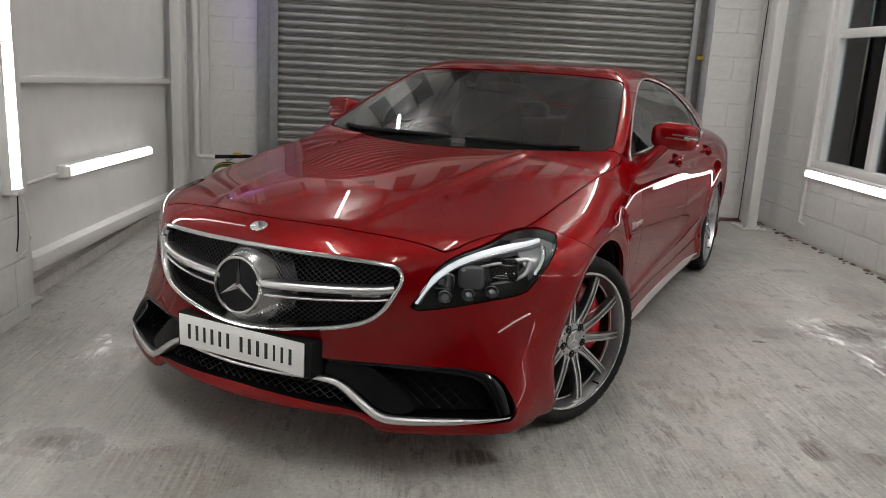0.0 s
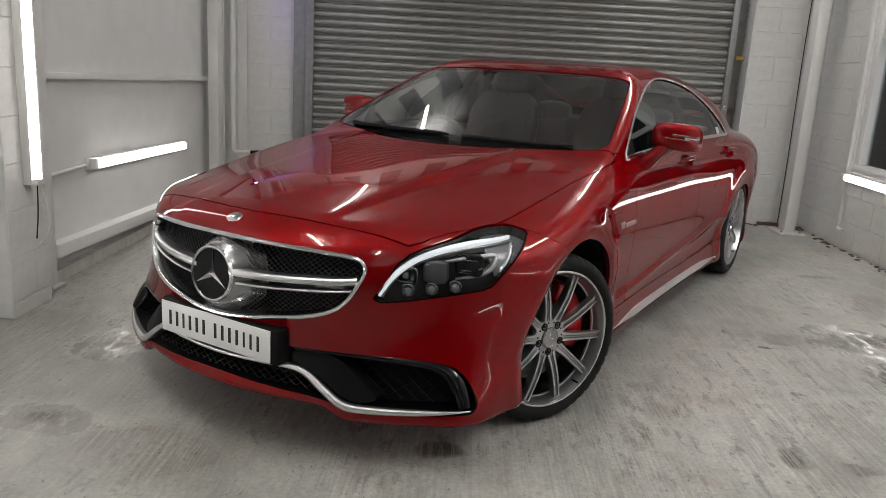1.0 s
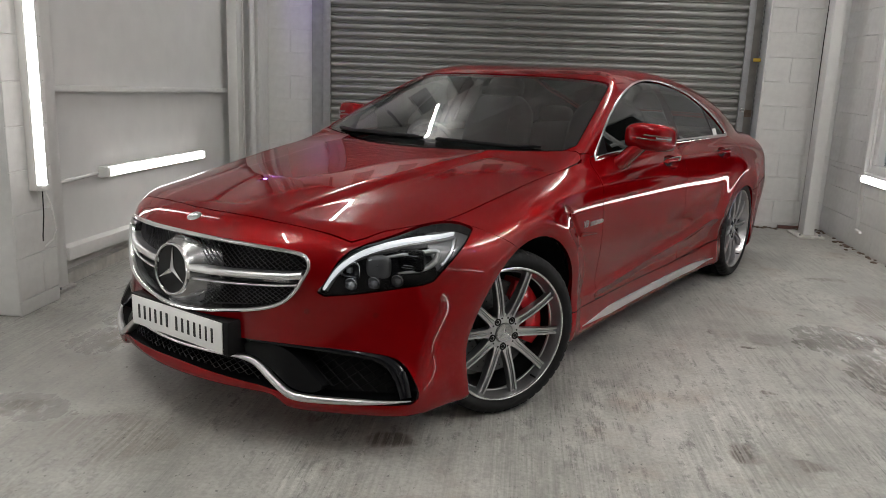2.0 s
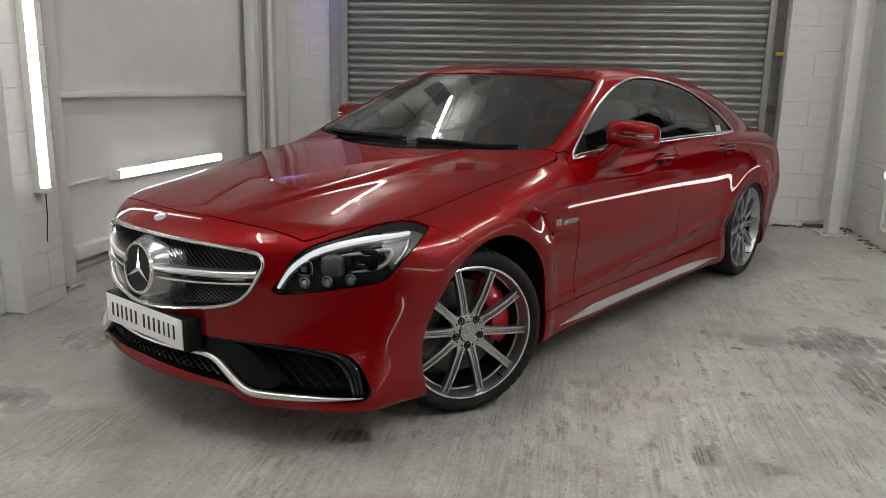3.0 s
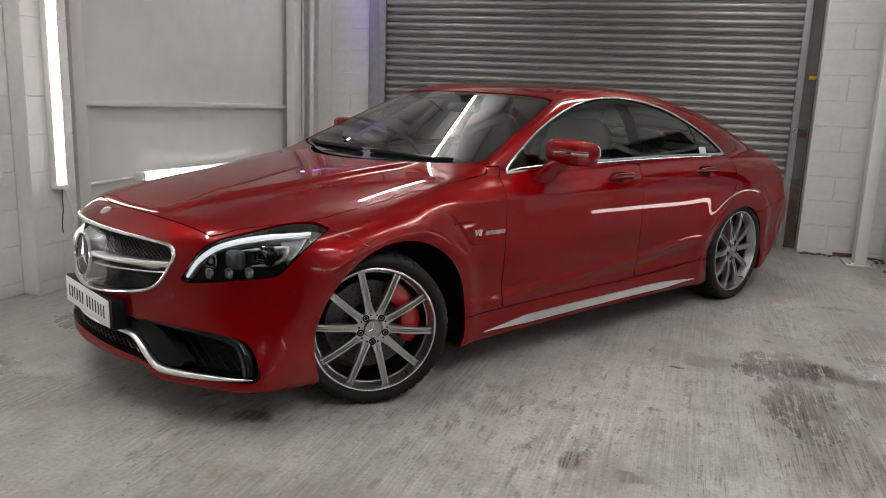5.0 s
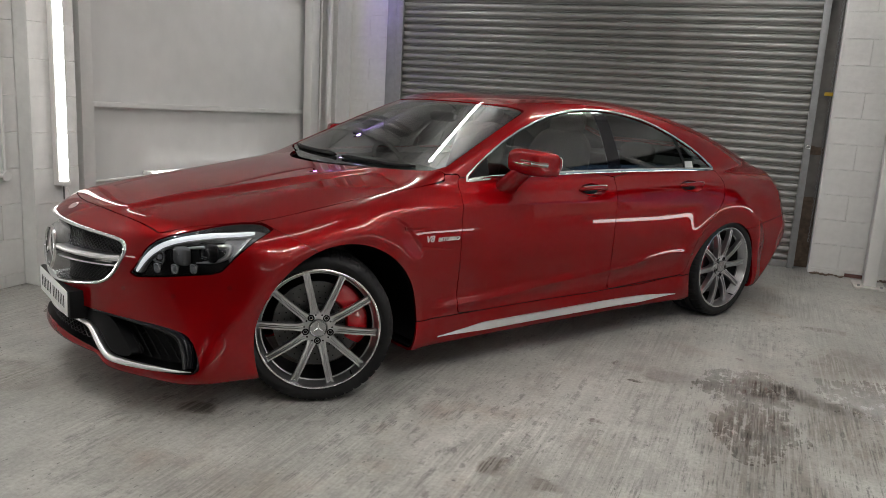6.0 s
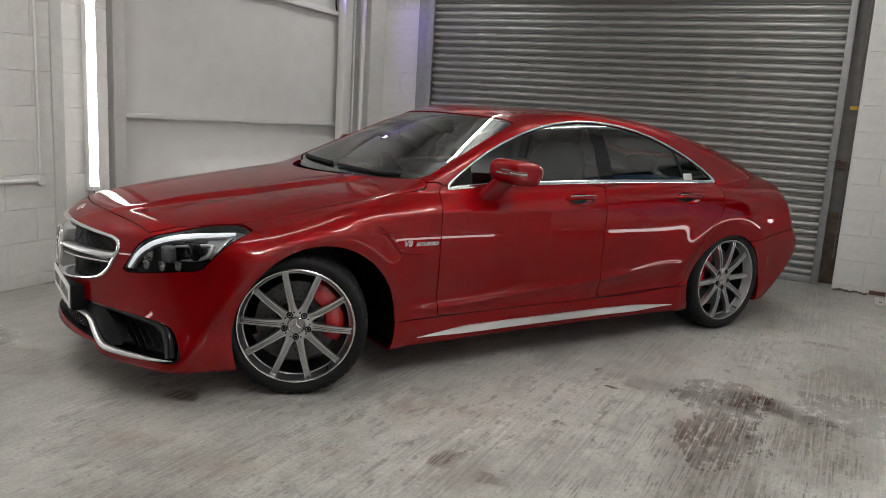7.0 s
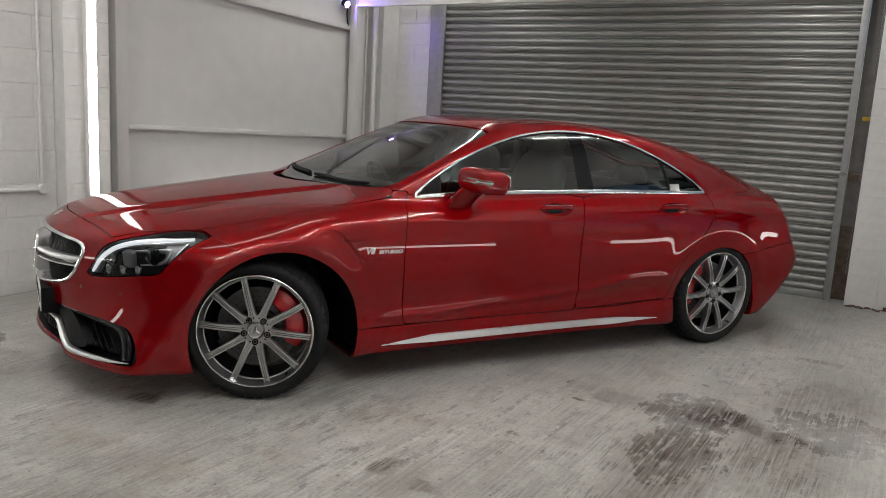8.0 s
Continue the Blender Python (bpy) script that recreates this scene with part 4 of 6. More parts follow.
GRILLE = smooth_poly([(-0.456, 0.697), (-0.299, 0.711), (-0.118, 0.719), (0, 0.721), (0.118, 0.719), (0.299, 0.711), (0.456, 0.697), (0.492, 0.683), (0.503, 0.65), (0.488, 0.611),
                      (0.464, 0.558), (0.42, 0.516), (0.338, 0.492), (0.186, 0.471), (0.05, 0.455), (-0.05, 0.455), (-0.186, 0.471), (-0.338, 0.492), (-0.42, 0.516), (-0.464, 0.558), (-0.488, 0.611),
                      (-0.503, 0.65), (-0.492, 0.683)], 2)
MOUTH = smooth_poly([(-0.33, 0.384), (0, 0.384), (0.33, 0.384), (0.481, 0.382), (0.606, 0.374), (0.736, 0.363), (0.785, 0.335), (0.83, 0.278), (0.851, 0.226), (0.835, 0.205), (0.691, 0.203),
                     (0.519, 0.198), (0.479, 0.205), (0.43, 0.232), (0.24, 0.246), (0.12, 0.253), (0, 0.258), (-0.33, 0.25)], 1)
DOOR_F = smooth_poly([(0.765, 0.97), (0.735, 0.88), (0.718, 0.80), (0.706, 0.642), (0.713, 0.448), (0.72, 0.32), (0.74, 0.302), (1.3, 0.302), (1.79, 0.297), (1.812, 0.31), (1.816, 0.423),
                      (1.800, 0.623), (1.821, 0.814), (1.88, 0.97)], 1)
DOOR_R = smooth_poly([(1.88, 0.97), (1.821, 0.814), (1.800, 0.623), (1.816, 0.423), (1.812, 0.31), (1.84, 0.302), (2.236, 0.318), (2.44, 0.324), (2.51, 0.36), (2.524, 0.425), (2.55, 0.53),
                      (2.653, 0.659), (2.764, 0.773), (2.83, 0.87), (2.86, 0.97)], 1)
ARCH_F, ARCH_R = (0.078, 0.303, 0.398), (2.905, 0.272, 0.357)


def lamp_s(x, y):
    return x * 0.8 + y * 0.6


shell = half_shell()
far = lambda c, f: np.where(c, f, 1.0)
glass_front, shell = split(shell, lambda x, y, z: far(y < 1.7, inside(SCREEN, x, z)))
glass_side, shell = split(shell, lambda x, y, z: far(x > 0.4, inside(WIN, y, z)), 0.0)
glass_rear, shell = split(shell, lambda x, y, z: far(z > 0.9, inside(np.array([(-0.5, 2.5), (0.5, 2.5), (0.56, 2.9), (0.52, 3.35), (-0.52, 3.35), (-0.56, 2.9)]), x, y)))
_, shell = split(shell, lambda x, y, z: far(x > 0.4, np.hypot(y - ARCH_F[0], z - ARCH_F[1]) - ARCH_F[2]), 0.0)
_, shell = split(shell, lambda x, y, z: far(x > 0.4, np.hypot(y - ARCH_R[0], z - ARCH_R[1]) - ARCH_R[2]), 0.0)
_, shell = split(shell, lambda x, y, z: far(y < -0.3, inside(GRILLE, x, z)), 0.0)
_, shell = split(shell, lambda x, y, z: far(y < -0.3, inside(MOUTH, x, z)), 0.0)
lamp_glass, shell = split(shell, lambda x, y, z: far((y < 0.1) & (x > 0.3), inside(LAMP, lamp_s(x, y), z)), 0.0025)
liner = shell
hood, shell = split(shell, lambda x, y, z: far(z > 0.62, inside(HOOD, x, y)))
door_f, shell = split(shell, lambda x, y, z: far(x > 0.4, inside(DOOR_F, y, z)))
door_r, shell = split(shell, lambda x, y, z: far(x > 0.4, inside(DOOR_R, y, z)))
sill, shell = split(shell, lambda x, y, z: np.maximum(np.maximum(z - 0.302 - 0.02 * np.clip((y - 2.1) / 0.3, 0, 1), 0.44 - y), y - 2.6))
bumper, shell = split(shell, lambda x, y, z: np.maximum(y - (-0.195 + (0.763 - z) * 1.83 * 0.9) * (z > 0.6) - (z <= 0.6) * 0.2, y - 0.2))
fender, shell = split(shell, lambda x, y, z: np.maximum(np.maximum(y - 0.765, z - 0.965), 0.3 - x))
cowl, shell = split(shell, lambda x, y, z: np.maximum(np.maximum(np.maximum(x - 0.71, 0.40 - y), y - 0.80), 0.93 - z), 0.0)
bumper_rear, shell = split(shell, lambda x, y, z: np.maximum(3.05 - y, z - 0.585 - (y - 3.17) * 0.12))
lamp_rear, shell = split(shell, lambda x, y, z: np.maximum(np.maximum(np.maximum(3.50 - y + (0.86 - z) * 0.75, z - 0.85), 0.66 - z), 0.4 - x))

grips = []
for k, (gy, gz, ry) in enumerate(((1.65, 0.868, 0.10), (2.505, 0.866, 0.10))):
    cup, rest = split((door_f, door_r)[k], lambda x, y, z: (np.hypot((y - gy) / ry, (z - gz) / 0.034) - 1) * 0.034, 0.0)
    deep = 0.034 * np.clip(1 - ((cup[0][:, 1] - gy) / ry) ** 2 - ((cup[0][:, 2] - gz) / 0.034) ** 2, 0, 1) ** 0.5
    cup = (cup[0] - np.stack([deep, 0 * deep, 0 * deep], 1), cup[1])
    grips.append((cup, gy, gz))
    if k:
        door_r = rest
    else:
        door_f = rest
if cowl[1]:
    panel("cowl", cowl, M_BLACK, CAR, "matt black cowl below the windscreen", sink=0.006)
panel("hood", hood, M_PAINT, CAR)
F_DOOR = panel("front_door", door_f, M_PAINT, CAR, mirror="pair")
R_DOOR = panel("rear_door", door_r, M_PAINT, CAR, mirror="pair")
SILL = panel("side_skirt", sill, M_PAINT, CAR, mirror="pair")
BUMPER = panel("front_bumper", bumper, M_PAINT, CAR, skirt=0.012)[0]
FENDERS = panel("front_fender", fender, M_PAINT, CAR, mirror="pair", skirt=0.02)
panel("body_shell", shell, M_PAINT, CAR, skirt=0.02)
panel("rear_bumper", bumper_rear, M_PAINT, CAR, skirt=0.02)
panel("tail_lamp", lamp_rear, M_RED_LENS, CAR, "dark red tail lamp lens", mirror="pair")
panel("structure", liner, M_BLACK, CAR, "black inner structure behind the panels", skirt=0, sink=0.022)
panel("windscreen", glass_front, M_SCREEN, CAR, "clear curved windscreen", skirt=0.004, sink=0.003)
panel("rear_window", glass_rear, M_GLASS, CAR, skirt=0.004, sink=0.003)

# side glass: front pane, rear pane and quarter pane, with black pillars between them
pane_f, rest = split(glass_side, lambda x, y, z: y - 1.845 - (z - 0.96) * 0.05, 0.0)
pillar_b, rest = split(rest, lambda x, y, z: y - 1.955 - (z - 0.96) * 0.02, 0.0)
pane_r, rest = split(rest, lambda x, y, z: y - 2.545 + (z - 0.96) * 0.22, 0.0)
pillar_q, pane_q = split(rest, lambda x, y, z: y - 2.57 + (z - 0.96) * 0.22, 0.0)
sail, pane_f = split(pane_f, lambda x, y, z: y - 0.955 - (z - 0.95) * 0.1, 0.0)
for nm, ms, mt in (("side_window", pane_f, M_GLASS), ("pillar_cover", pillar_b, M_GLOSS_BLACK), ("side_window", pane_r, M_GLASS), ("quarter_divider", pillar_q, M_BLACK),
                   ("quarter_window", pane_q, M_GLASS), ("mirror_base_trim", sail, M_BLACK)):
    panel(nm, ms, mt, CAR, mirror="pair", skirt=0.006, sink=0.008)

# bright strip round the side windows: thin over the top, broad along the belt
loop = dense(WIN, 0.02)
p, n = onto("side", loop[:, 0], loop[:, 1])
wide = np.where((loop[:, 1] < 0.972) & (loop[:, 0] > 0.78), 1.9, 1.0)
wide = np.convolve(np.r_[wide[-2:], wide, wide[:2]], np.ones(5) / 5, "valid")
for sx in (1, -1):
    bm = sweep(bmesh.new(), p, n, half_round(0.0125, 0.004), True, wide)
    part("window_trim", bm if sx > 0 else flip_x(bm), M_CHROME, CAR, "polished bright window surround")

# silver blade along the foot of each side skirt
ys = np.linspace(0.61, 2.42, 60)
p, n = onto("side", ys, 0.207 + 0.011 * np.clip((ys - 0.60) / 0.3, 0, 1) - 0.006 * np.clip((ys - 1.9) / 0.5, 0, 1))
k = np.clip(np.minimum((ys - 0.60) / 0.30, (2.45 - ys) / 0.35), 0.12, 1)
for s, sx in zip(SILL, (1, -1)):
    bm = sweep(bmesh.new(), p, np.tile([0.97, 0.0, 0.24], (len(p), 1)), [(-0.021, -0.01), (-0.021, 0.004), (-0.018, 0.008), (0.016, 0.010), (0.021, 0.004), (0.021, -0.01)], False, k)
    part("skirt_blade", bm if sx > 0 else flip_x(bm), M_SILVER, s, "satin silver skirt blade")

# wheel housings: arched liners open to the road
for (cy, cz, r), x0 in ((ARCH_F, 0.42), (ARCH_R, 0.5)):
    for sx in (1, -1):
        bm = bmesh.new()
        rings = []
        for a in np.radians(np.linspace(-14, 194, 48)):
            rings.append([bm.verts.new((x, cy + q * math.cos(a), cz + q * math.sin(a))) for x, q in ((x0, 0.05), (x0, r + 0.004), (0.70, r + 0.006), (0.885, r + 0.008), (0.885, r + 0.016), (x0 - 0.01, r + 0.014))])
        for a, b in zip(rings, rings[1:]):
            for j in range(5):
                bm.faces.new((a[j], a[j + 1], b[j + 1], b[j]))
        part("wheel_housing", bm if sx > 0 else flip_x(bm), M_BLACK, CAR)


# ---- fittings of the car ----
def plain_panel(name, mesh, material, parent, sx):
    pts = mesh[0] * np.array([sx, 1, 1])
    me = bpy.data.meshes.new(name)
    me.from_pydata(pts.tolist(), [], mesh[1] if sx > 0 else [list(reversed(f)) for f in mesh[1]])
    me.shade_smooth()
    return link(name, me, material, parent)


def frame_at(p, n, up=(0, 0, 1)):
    """A pose at p whose z looks along n and whose y leans towards up."""
    n = Vector(n).normalized()
    x = Vector(up).cross(n).normalized()
    m = Matrix((x, n.cross(x), n)).transposed().to_4x4()
    m.translation = Vector(p)
    return m


# door handles in their cups
for (cup, gy, gz), doors in zip(grips, (F_DOOR, R_DOOR)):
    ys = np.linspace(gy - 0.112, gy + 0.112, 25)
    p, n = onto("side", ys, gz + 0.004 + 0 * ys)
    lift = 0.012 + 0.018 * np.clip(1 - ((ys - gy) / 0.115) ** 4, 0, 1)
    for door, sx in zip(doors, (1, -1)):
        plain_panel("handle_cup", cup, M_PAINT, door, sx)
        bm = sweep(bmesh.new(), p + n * lift[:, None] - n * 0.008, n, half_round(0.024, 0.010, -0.006), False, np.clip((0.118 - np.abs(ys - gy)) / 0.03, 0.35, 1))
        handle = part("door_handle", bm if sx > 0 else flip_x(bm), M_PAINT, door)
        bm = sweep(bmesh.new(), p[2:-2] + n[2:-2] * lift[2:-2, None] + np.array([0.002, 0, 0.009]), n[2:-2], half_round(0.004, 0.003, -0.002, 5))
        part("handle_strip", bm if sx > 0 else flip_x(bm), M_CHROME, door, "thin bright strip on the handle")


def blob(bm, mid, half, power=2.8, n=26, m=None):
    """A rounded block."""
    rings = []
    f = lambda c: math.copysign(abs(c) ** (2 / power), c)
    for i in range(1, n):
        a = -math.pi / 2 + math.pi * i / n
        rings.append([bm.verts.new((m or Matrix()) @ Vector((mid[0] + half[0] * f(math.cos(a)) * f(math.cos(b)), mid[1] + half[1] * f(math.cos(a)) * f(math.sin(b)), mid[2] + half[2] * f(math.sin(a)))))
                      for b in (2 * math.pi * k / (2 * n) for k in range(2 * n))])
    for a, b in zip(rings, rings[1:]):
        for k in range(2 * n):
            bm.faces.new((a[k], a[(k + 1) % (2 * n)], b[(k + 1) % (2 * n)], b[k]))
    bm.faces.new(list(reversed(rings[0]))), bm.faces.new(rings[-1])
    return bm


# door mirrors
def mirror_at(v):
    """Leans a point of the plain mirror block into its place at the door."""
    x, y, z = v
    z += -0.006 * (x / 0.1) - 0.006 * (y / 0.08) - 0.014 * max(0.0, -x / 0.104) ** 2 * (z > 0)
    x *= 1 - 0.12 * (y < 0) * (abs(y) / 0.086) ** 2
    return Vector((0.938 + x, 1.112 + y + x * 0.28, 1.030 + z))


for door, sx in zip(F_DOOR, (1, -1)):
    bm = blob(bmesh.new(), (0, 0, 0.003), (0.104, 0.086, 0.065), 4.2)
    for v in bm.verts:
        v.co = mirror_at(v.co)
    mirror = part("door_mirror", bm if sx > 0 else flip_x(bm), M_PAINT, CAR)
    bm = bmesh.new()
    arm = np.array([(0.815, 1.045, 0.885), (0.835, 1.05, 0.910), (0.862, 1.065, 0.945), (0.888, 1.085, 0.975), (0.91, 1.10, 1.00)])
    arm = smooth_poly(arm, 2, False)
    sweep(bm, arm, np.tile([-0.75, 0.0, 0.66], (len(arm), 1)), [(0.062 * abs(math.cos(a)) ** 0.7 * math.copysign(1, math.cos(a)), 0.030 * math.sin(a)) for a in np.linspace(0, 2 * math.pi, 20, endpoint=False)], False, np.linspace(1.25, 0.95, len(arm)))
    part("mirror_arm", bm if sx > 0 else flip_x(bm), M_PAINT, mirror)
    # two thin indicator strips round the outer end of the housing
    for zs, x0, w, mt in ((0.010, 0.0, 0.009, M_SMOKE), (-0.008, -0.035, 0.007, M_SMOKE), (0.001, 0.06, 0.010, M_LAMP_GREY)):
        flat = [(x0 + (0.1035 - x0) * u, -0.086 * (1 - ((x0 + (0.1035 - x0) * u) / 0.104) ** 3.7 if x0 + (0.1035 - x0) * u > 0 else 1.0) ** (1 / 3.7)) for u in np.linspace(0, 1, 40) ** 0.6]
        pts = np.array([mirror_at((x, y, zs)) for x, y in flat])
        tan = np.gradient(pts, axis=0)
        nn = np.cross(tan, np.array([0.0, 0.0, 1.0]))
        nn /= np.linalg.norm(nn, axis=1, keepdims=True)
        bm = sweep(bmesh.new(), pts, nn, half_round(w, 0.0022, -0.003))
        part("indicator", bm if sx > 0 else flip_x(bm), mt, mirror, "smoked turn indicator strip" if mt is M_SMOKE else "clear end of the indicator")
    bm = blob(bmesh.new(), (0, 0, 0), (0.085, 0.006, 0.043), 3.5, 14, Matrix.Translation((0.945, 1.203, 1.030)) @ Matrix.Rotation(0.27, 4, "Z"))
    part("mirror_glass", bm if sx > 0 else flip_x(bm), M_REFLECTOR, mirror)


# radiator grille
def face_y(x, z):
    return front_face(z) + front_bow(z) * x * x


def lattice(poly, deep, du, slope, thick, inset):
    """Crossed bars that fill an outline on the nose, set back by deep."""
    bm = bmesh.new()
    lo, hi = poly.min(0), poly.max(0)
    for way in (1, -1):
        for c in np.arange(lo[0] - 0.5, hi[0] + 0.5, du):
            z = np.arange(lo[1], hi[1], 0.006)
            x = c + way * (z - lo[1]) * slope
            ok = inside(poly, x, z) < -inset
            run = []
            for k in range(len(z) + 1):
                if k < len(z) and ok[k]:
                    run.append(k)
                elif len(run) > 1:
                    xs, zs = x[run], z[run]
                    path = np.stack([xs, face_y(xs, zs) + deep + 0.002 * way, zs], 1)
                    sweep_fast(bm, path, thick)
                    run = []
                else:
                    run = []
    return bm


def sweep_fast(bm, path, r):
    rings = [[bm.verts.new(p + np.array(o) * r) for o in ((-1, 0, 0), (0, -1.2, 0), (1, 0, 0), (0, 1.2, 0))] for p in path]
    for a, b in zip(rings, rings[1:]):
        for j in range(4):
            bm.faces.new((a[j], a[(j + 1) % 4], b[(j + 1) % 4], b[j]))


def funnel(poly, depth, draft=1.0):
    """A wall that runs inwards from an outline on the nose."""
    bm = bmesh.new()
    q = dense(poly, 0.015)
    y = face_y(q[:, 0], q[:, 1])
    mid = q.mean(0)
    a = [bm.verts.new((x, v + 0.002, z)) for (x, z), v in zip(q, y)]
    b = [bm.verts.new((mid[0] + (x - mid[0]) * draft, v + depth, mid[1] + (z - mid[1]) * draft)) for (x, z), v in zip(q, y)]
    for i in range(len(a)):
        bm.faces.new((a[i], a[(i + 1) % len(a)], b[(i + 1) % len(a)], b[i]))
    back = bm.faces.new(b)
    bmesh.ops.triangulate(bm, faces=[back])
    bmesh.ops.recalc_face_normals(bm, faces=bm.faces)
    bmesh.ops.reverse_faces(bm, faces=bm.faces)
    return bm


GRILL = part("radiator_grille", funnel(GRILLE, 0.11), M_BLACK, CAR, "black radiator grille with bright frame")
q = dense(GRILLE, 0.014)
p = np.stack([q[:, 0], face_y(q[:, 0], q[:, 1]), q[:, 1]], 1)
n = normals_of(p, car_field)
n[:, 2] *= 0.3
n /= np.linalg.norm(n, axis=1, keepdims=True)
part("grille_frame", sweep(bmesh.new(), p, n, half_round(0.017, 0.011, -0.012), True), M_CHROME, GRILL, "polished frame")
bm = bmesh.new()
rim_a = [bm.verts.new((x * 0.985, face_y(x, z) + 0.004, 0.59 + (z - 0.59) * 0.97)) for x, z in q]
rim_b = [bm.verts.new((x * 0.955, face_y(x, z) + 0.036, 0.59 + (z - 0.59) * 0.90)) for x, z in q]
for i in range(len(q)):
    bm.faces.new((rim_a[i], rim_a[(i + 1) % len(q)], rim_b[(i + 1) % len(q)], rim_b[i]))
part("frame_inner", bm, M_SMOKE_CHROME, GRILL, "bevelled dark chrome inside of the frame")
part("grille_mesh", lattice(GRILLE, 0.045, 0.020, 1.25, 0.0017, 0.006), M_MESH, GRILL, "black honeycomb mesh")
for sx in (1, -1):
    for path, w, h, deep, nm in (([(0.075, 0.607), (0.2, 0.608), (0.35, 0.611), (0.44, 0.613), (0.478, 0.619)], 0.026, 0.013, 0.012, "upper_blade"),
                                 ([(0.075, 0.571), (0.2, 0.574), (0.35, 0.579), (0.44, 0.583), (0.474, 0.588)], 0.009, 0.007, 0.012, "lower_blade")):
        q = dense(smooth_poly(path, 2, False), 0.02, False)
        p = np.stack([q[:, 0], face_y(q[:, 0], q[:, 1]) + deep, q[:, 1]], 1)
        n = np.stack([front_bow(q[:, 1]) * 2 * q[:, 0] * 0.9, -np.ones(len(q)), 0.08 + 0 * q[:, 0]], 1)
        n /= np.linalg.norm(n, axis=1, keepdims=True)
        bm = sweep(bmesh.new(), p, n, half_round(w, h, -0.035, 9))
        part(nm, bm if sx > 0 else flip_x(bm), M_SILVER, GRILL)
    q = np.array([(0.26, 0.594), (0.475, 0.602)])
    q = dense(q, 0.02, False)
    p = np.stack([q[:, 0], face_y(q[:, 0], q[:, 1]) + 0.014, q[:, 1]], 1)
    n = np.tile([0.4, -0.9, 0.0], (len(q), 1))
    bm = sweep(bmesh.new(), p, n, half_round(0.016, 0.003, -0.02))
    part("blade_web", bm if sx > 0 else flip_x(bm), M_GLOSS_BLACK, GRILL)
# slanted bars of the badge on the blade web
bm = bmesh.new()
for k in range(9):
    x = 0.372 + 0.0085 * k
    w = 0.0022 if k < 3 else 0.0034
    add_box(bm, (-w, -0.002, -0.0055), (w, 0.002, 0.0055), 0.0008, 1,
            Matrix.Translation((x, face_y(x, 0.6) + 0.0095, 0.5985)) @ Matrix.Rotation(0.52, 4, "Z") @ Matrix.Rotation(0.35 if k < 3 else 0.12 * (-1) ** k, 4, "Y"))
part("grille_badge", bm, M_CHROME, GRILL, "small bright badge drawn as bars")

# round emblem in the middle: x of the lathe looks forward
EMB = Matrix.Translation((0, -0.868, 0.588)) @ Matrix.Rotation(radians(-5), 4, "X") @ Matrix.Rotation(radians(-90), 4, "Z")
emblem = part("emblem_mount", lathe(bmesh.new(), [(-0.09, 0.165), (-0.05, 0.132), (-0.02, 0.112), (0.0, 0.098), (0.004, 0.094), (0.004, 0.02), (-0.09, 0.02)], 72, EMB), M_SMOKE_CHROME, GRILL, "dark chrome cone round the emblem")
part("emblem_ring", lathe(bmesh.new(), [(0.002, 0.0835), (0.010, 0.085), (0.013, 0.089), (0.011, 0.0935), (0.002, 0.096)], 72, EMB), M_CHROME, GRILL)
part("emblem_disc", disc(bmesh.new(), 0.0055, 0.085, 64, EMB), M_GLOSS_BLACK, GRILL, "gloss black disc")
bm = bmesh.new()
for k in range(3):
    a = radians(90 + 120 * k)
    tip = Vector((0.008, 0.083 * math.cos(a), 0.083 * math.sin(a)))
    l = [Vector((0.0065, 0.0115 * math.cos(a + s * radians(60)), 0.0115 * math.sin(a + s * radians(60)))) for s in (1, -1)]
    mid = Vector((0.0135, 0, 0))
    vs = [bm.verts.new(EMB @ v) for v in (mid, l[0], tip, l[1])]
    bm.faces.new((vs[0], vs[2], vs[1])), bm.faces.new((vs[0], vs[3], vs[2]))
bmesh.ops.recalc_face_normals(bm, faces=bm.faces)
part("emblem_star", bm, M_CHROME, GRILL, "three-pointed bright shape", smooth=False)
pb, nb = onto("top", [0.0], [-0.772])
bm = bmesh.new()
bmesh.ops.create_uvsphere(bm, u_segments=28, v_segments=14, radius=1, matrix=frame_at(pb[0], nb[0], (0, 1, 0)) @ Matrix.Diagonal((0.032, 0.024, 0.005, 1)))
part("hood_badge", bm, M_CHROME, CAR, "small oval bright badge")

# lower mouth of the bumper
FULL_MOUTH = np.concatenate([MOUTH[(MOUTH[:, 0] >= 0)], (MOUTH[(MOUTH[:, 0] >= 0)] * np.array([-1, 1]))[::-1]])
k0 = np.argmax(FULL_MOUTH[:, 1] * (np.abs(FULL_MOUTH[:, 0]) < 0.1))
ang = [(0, 0.384), (0.33, 0.384), (0.481, 0.382), (0.606, 0.374), (0.736, 0.363), (0.785, 0.335), (0.83, 0.278), (0.851, 0.226), (0.835, 0.205), (0.691, 0.203), (0.519, 0.198), (0.479, 0.205),
       (0.43, 0.232), (0.24, 0.246), (0.12, 0.253), (0, 0.257)]
FULL_MOUTH = smooth_poly(ang + [(-x, z) for x, z in ang[-2:0:-1]], 1)
MOUTH_OB = part("bumper_intake", funnel(FULL_MOUTH, 0.12, 0.97), M_BLACK, CAR, "deep black air intake in the bumper")
strip = [(0.0, 0.316), (0.2, 0.318), (0.28, 0.319), (0.325, 0.315), (0.36, 0.300), (0.40, 0.272), (0.44, 0.244), (0.475, 0.221), (0.505, 0.212), (0.56, 0.210), (0.69, 0.211), (0.78, 0.214), (0.836, 0.221)]
q = dense(smooth_poly(strip, 2, False), 0.012, False)
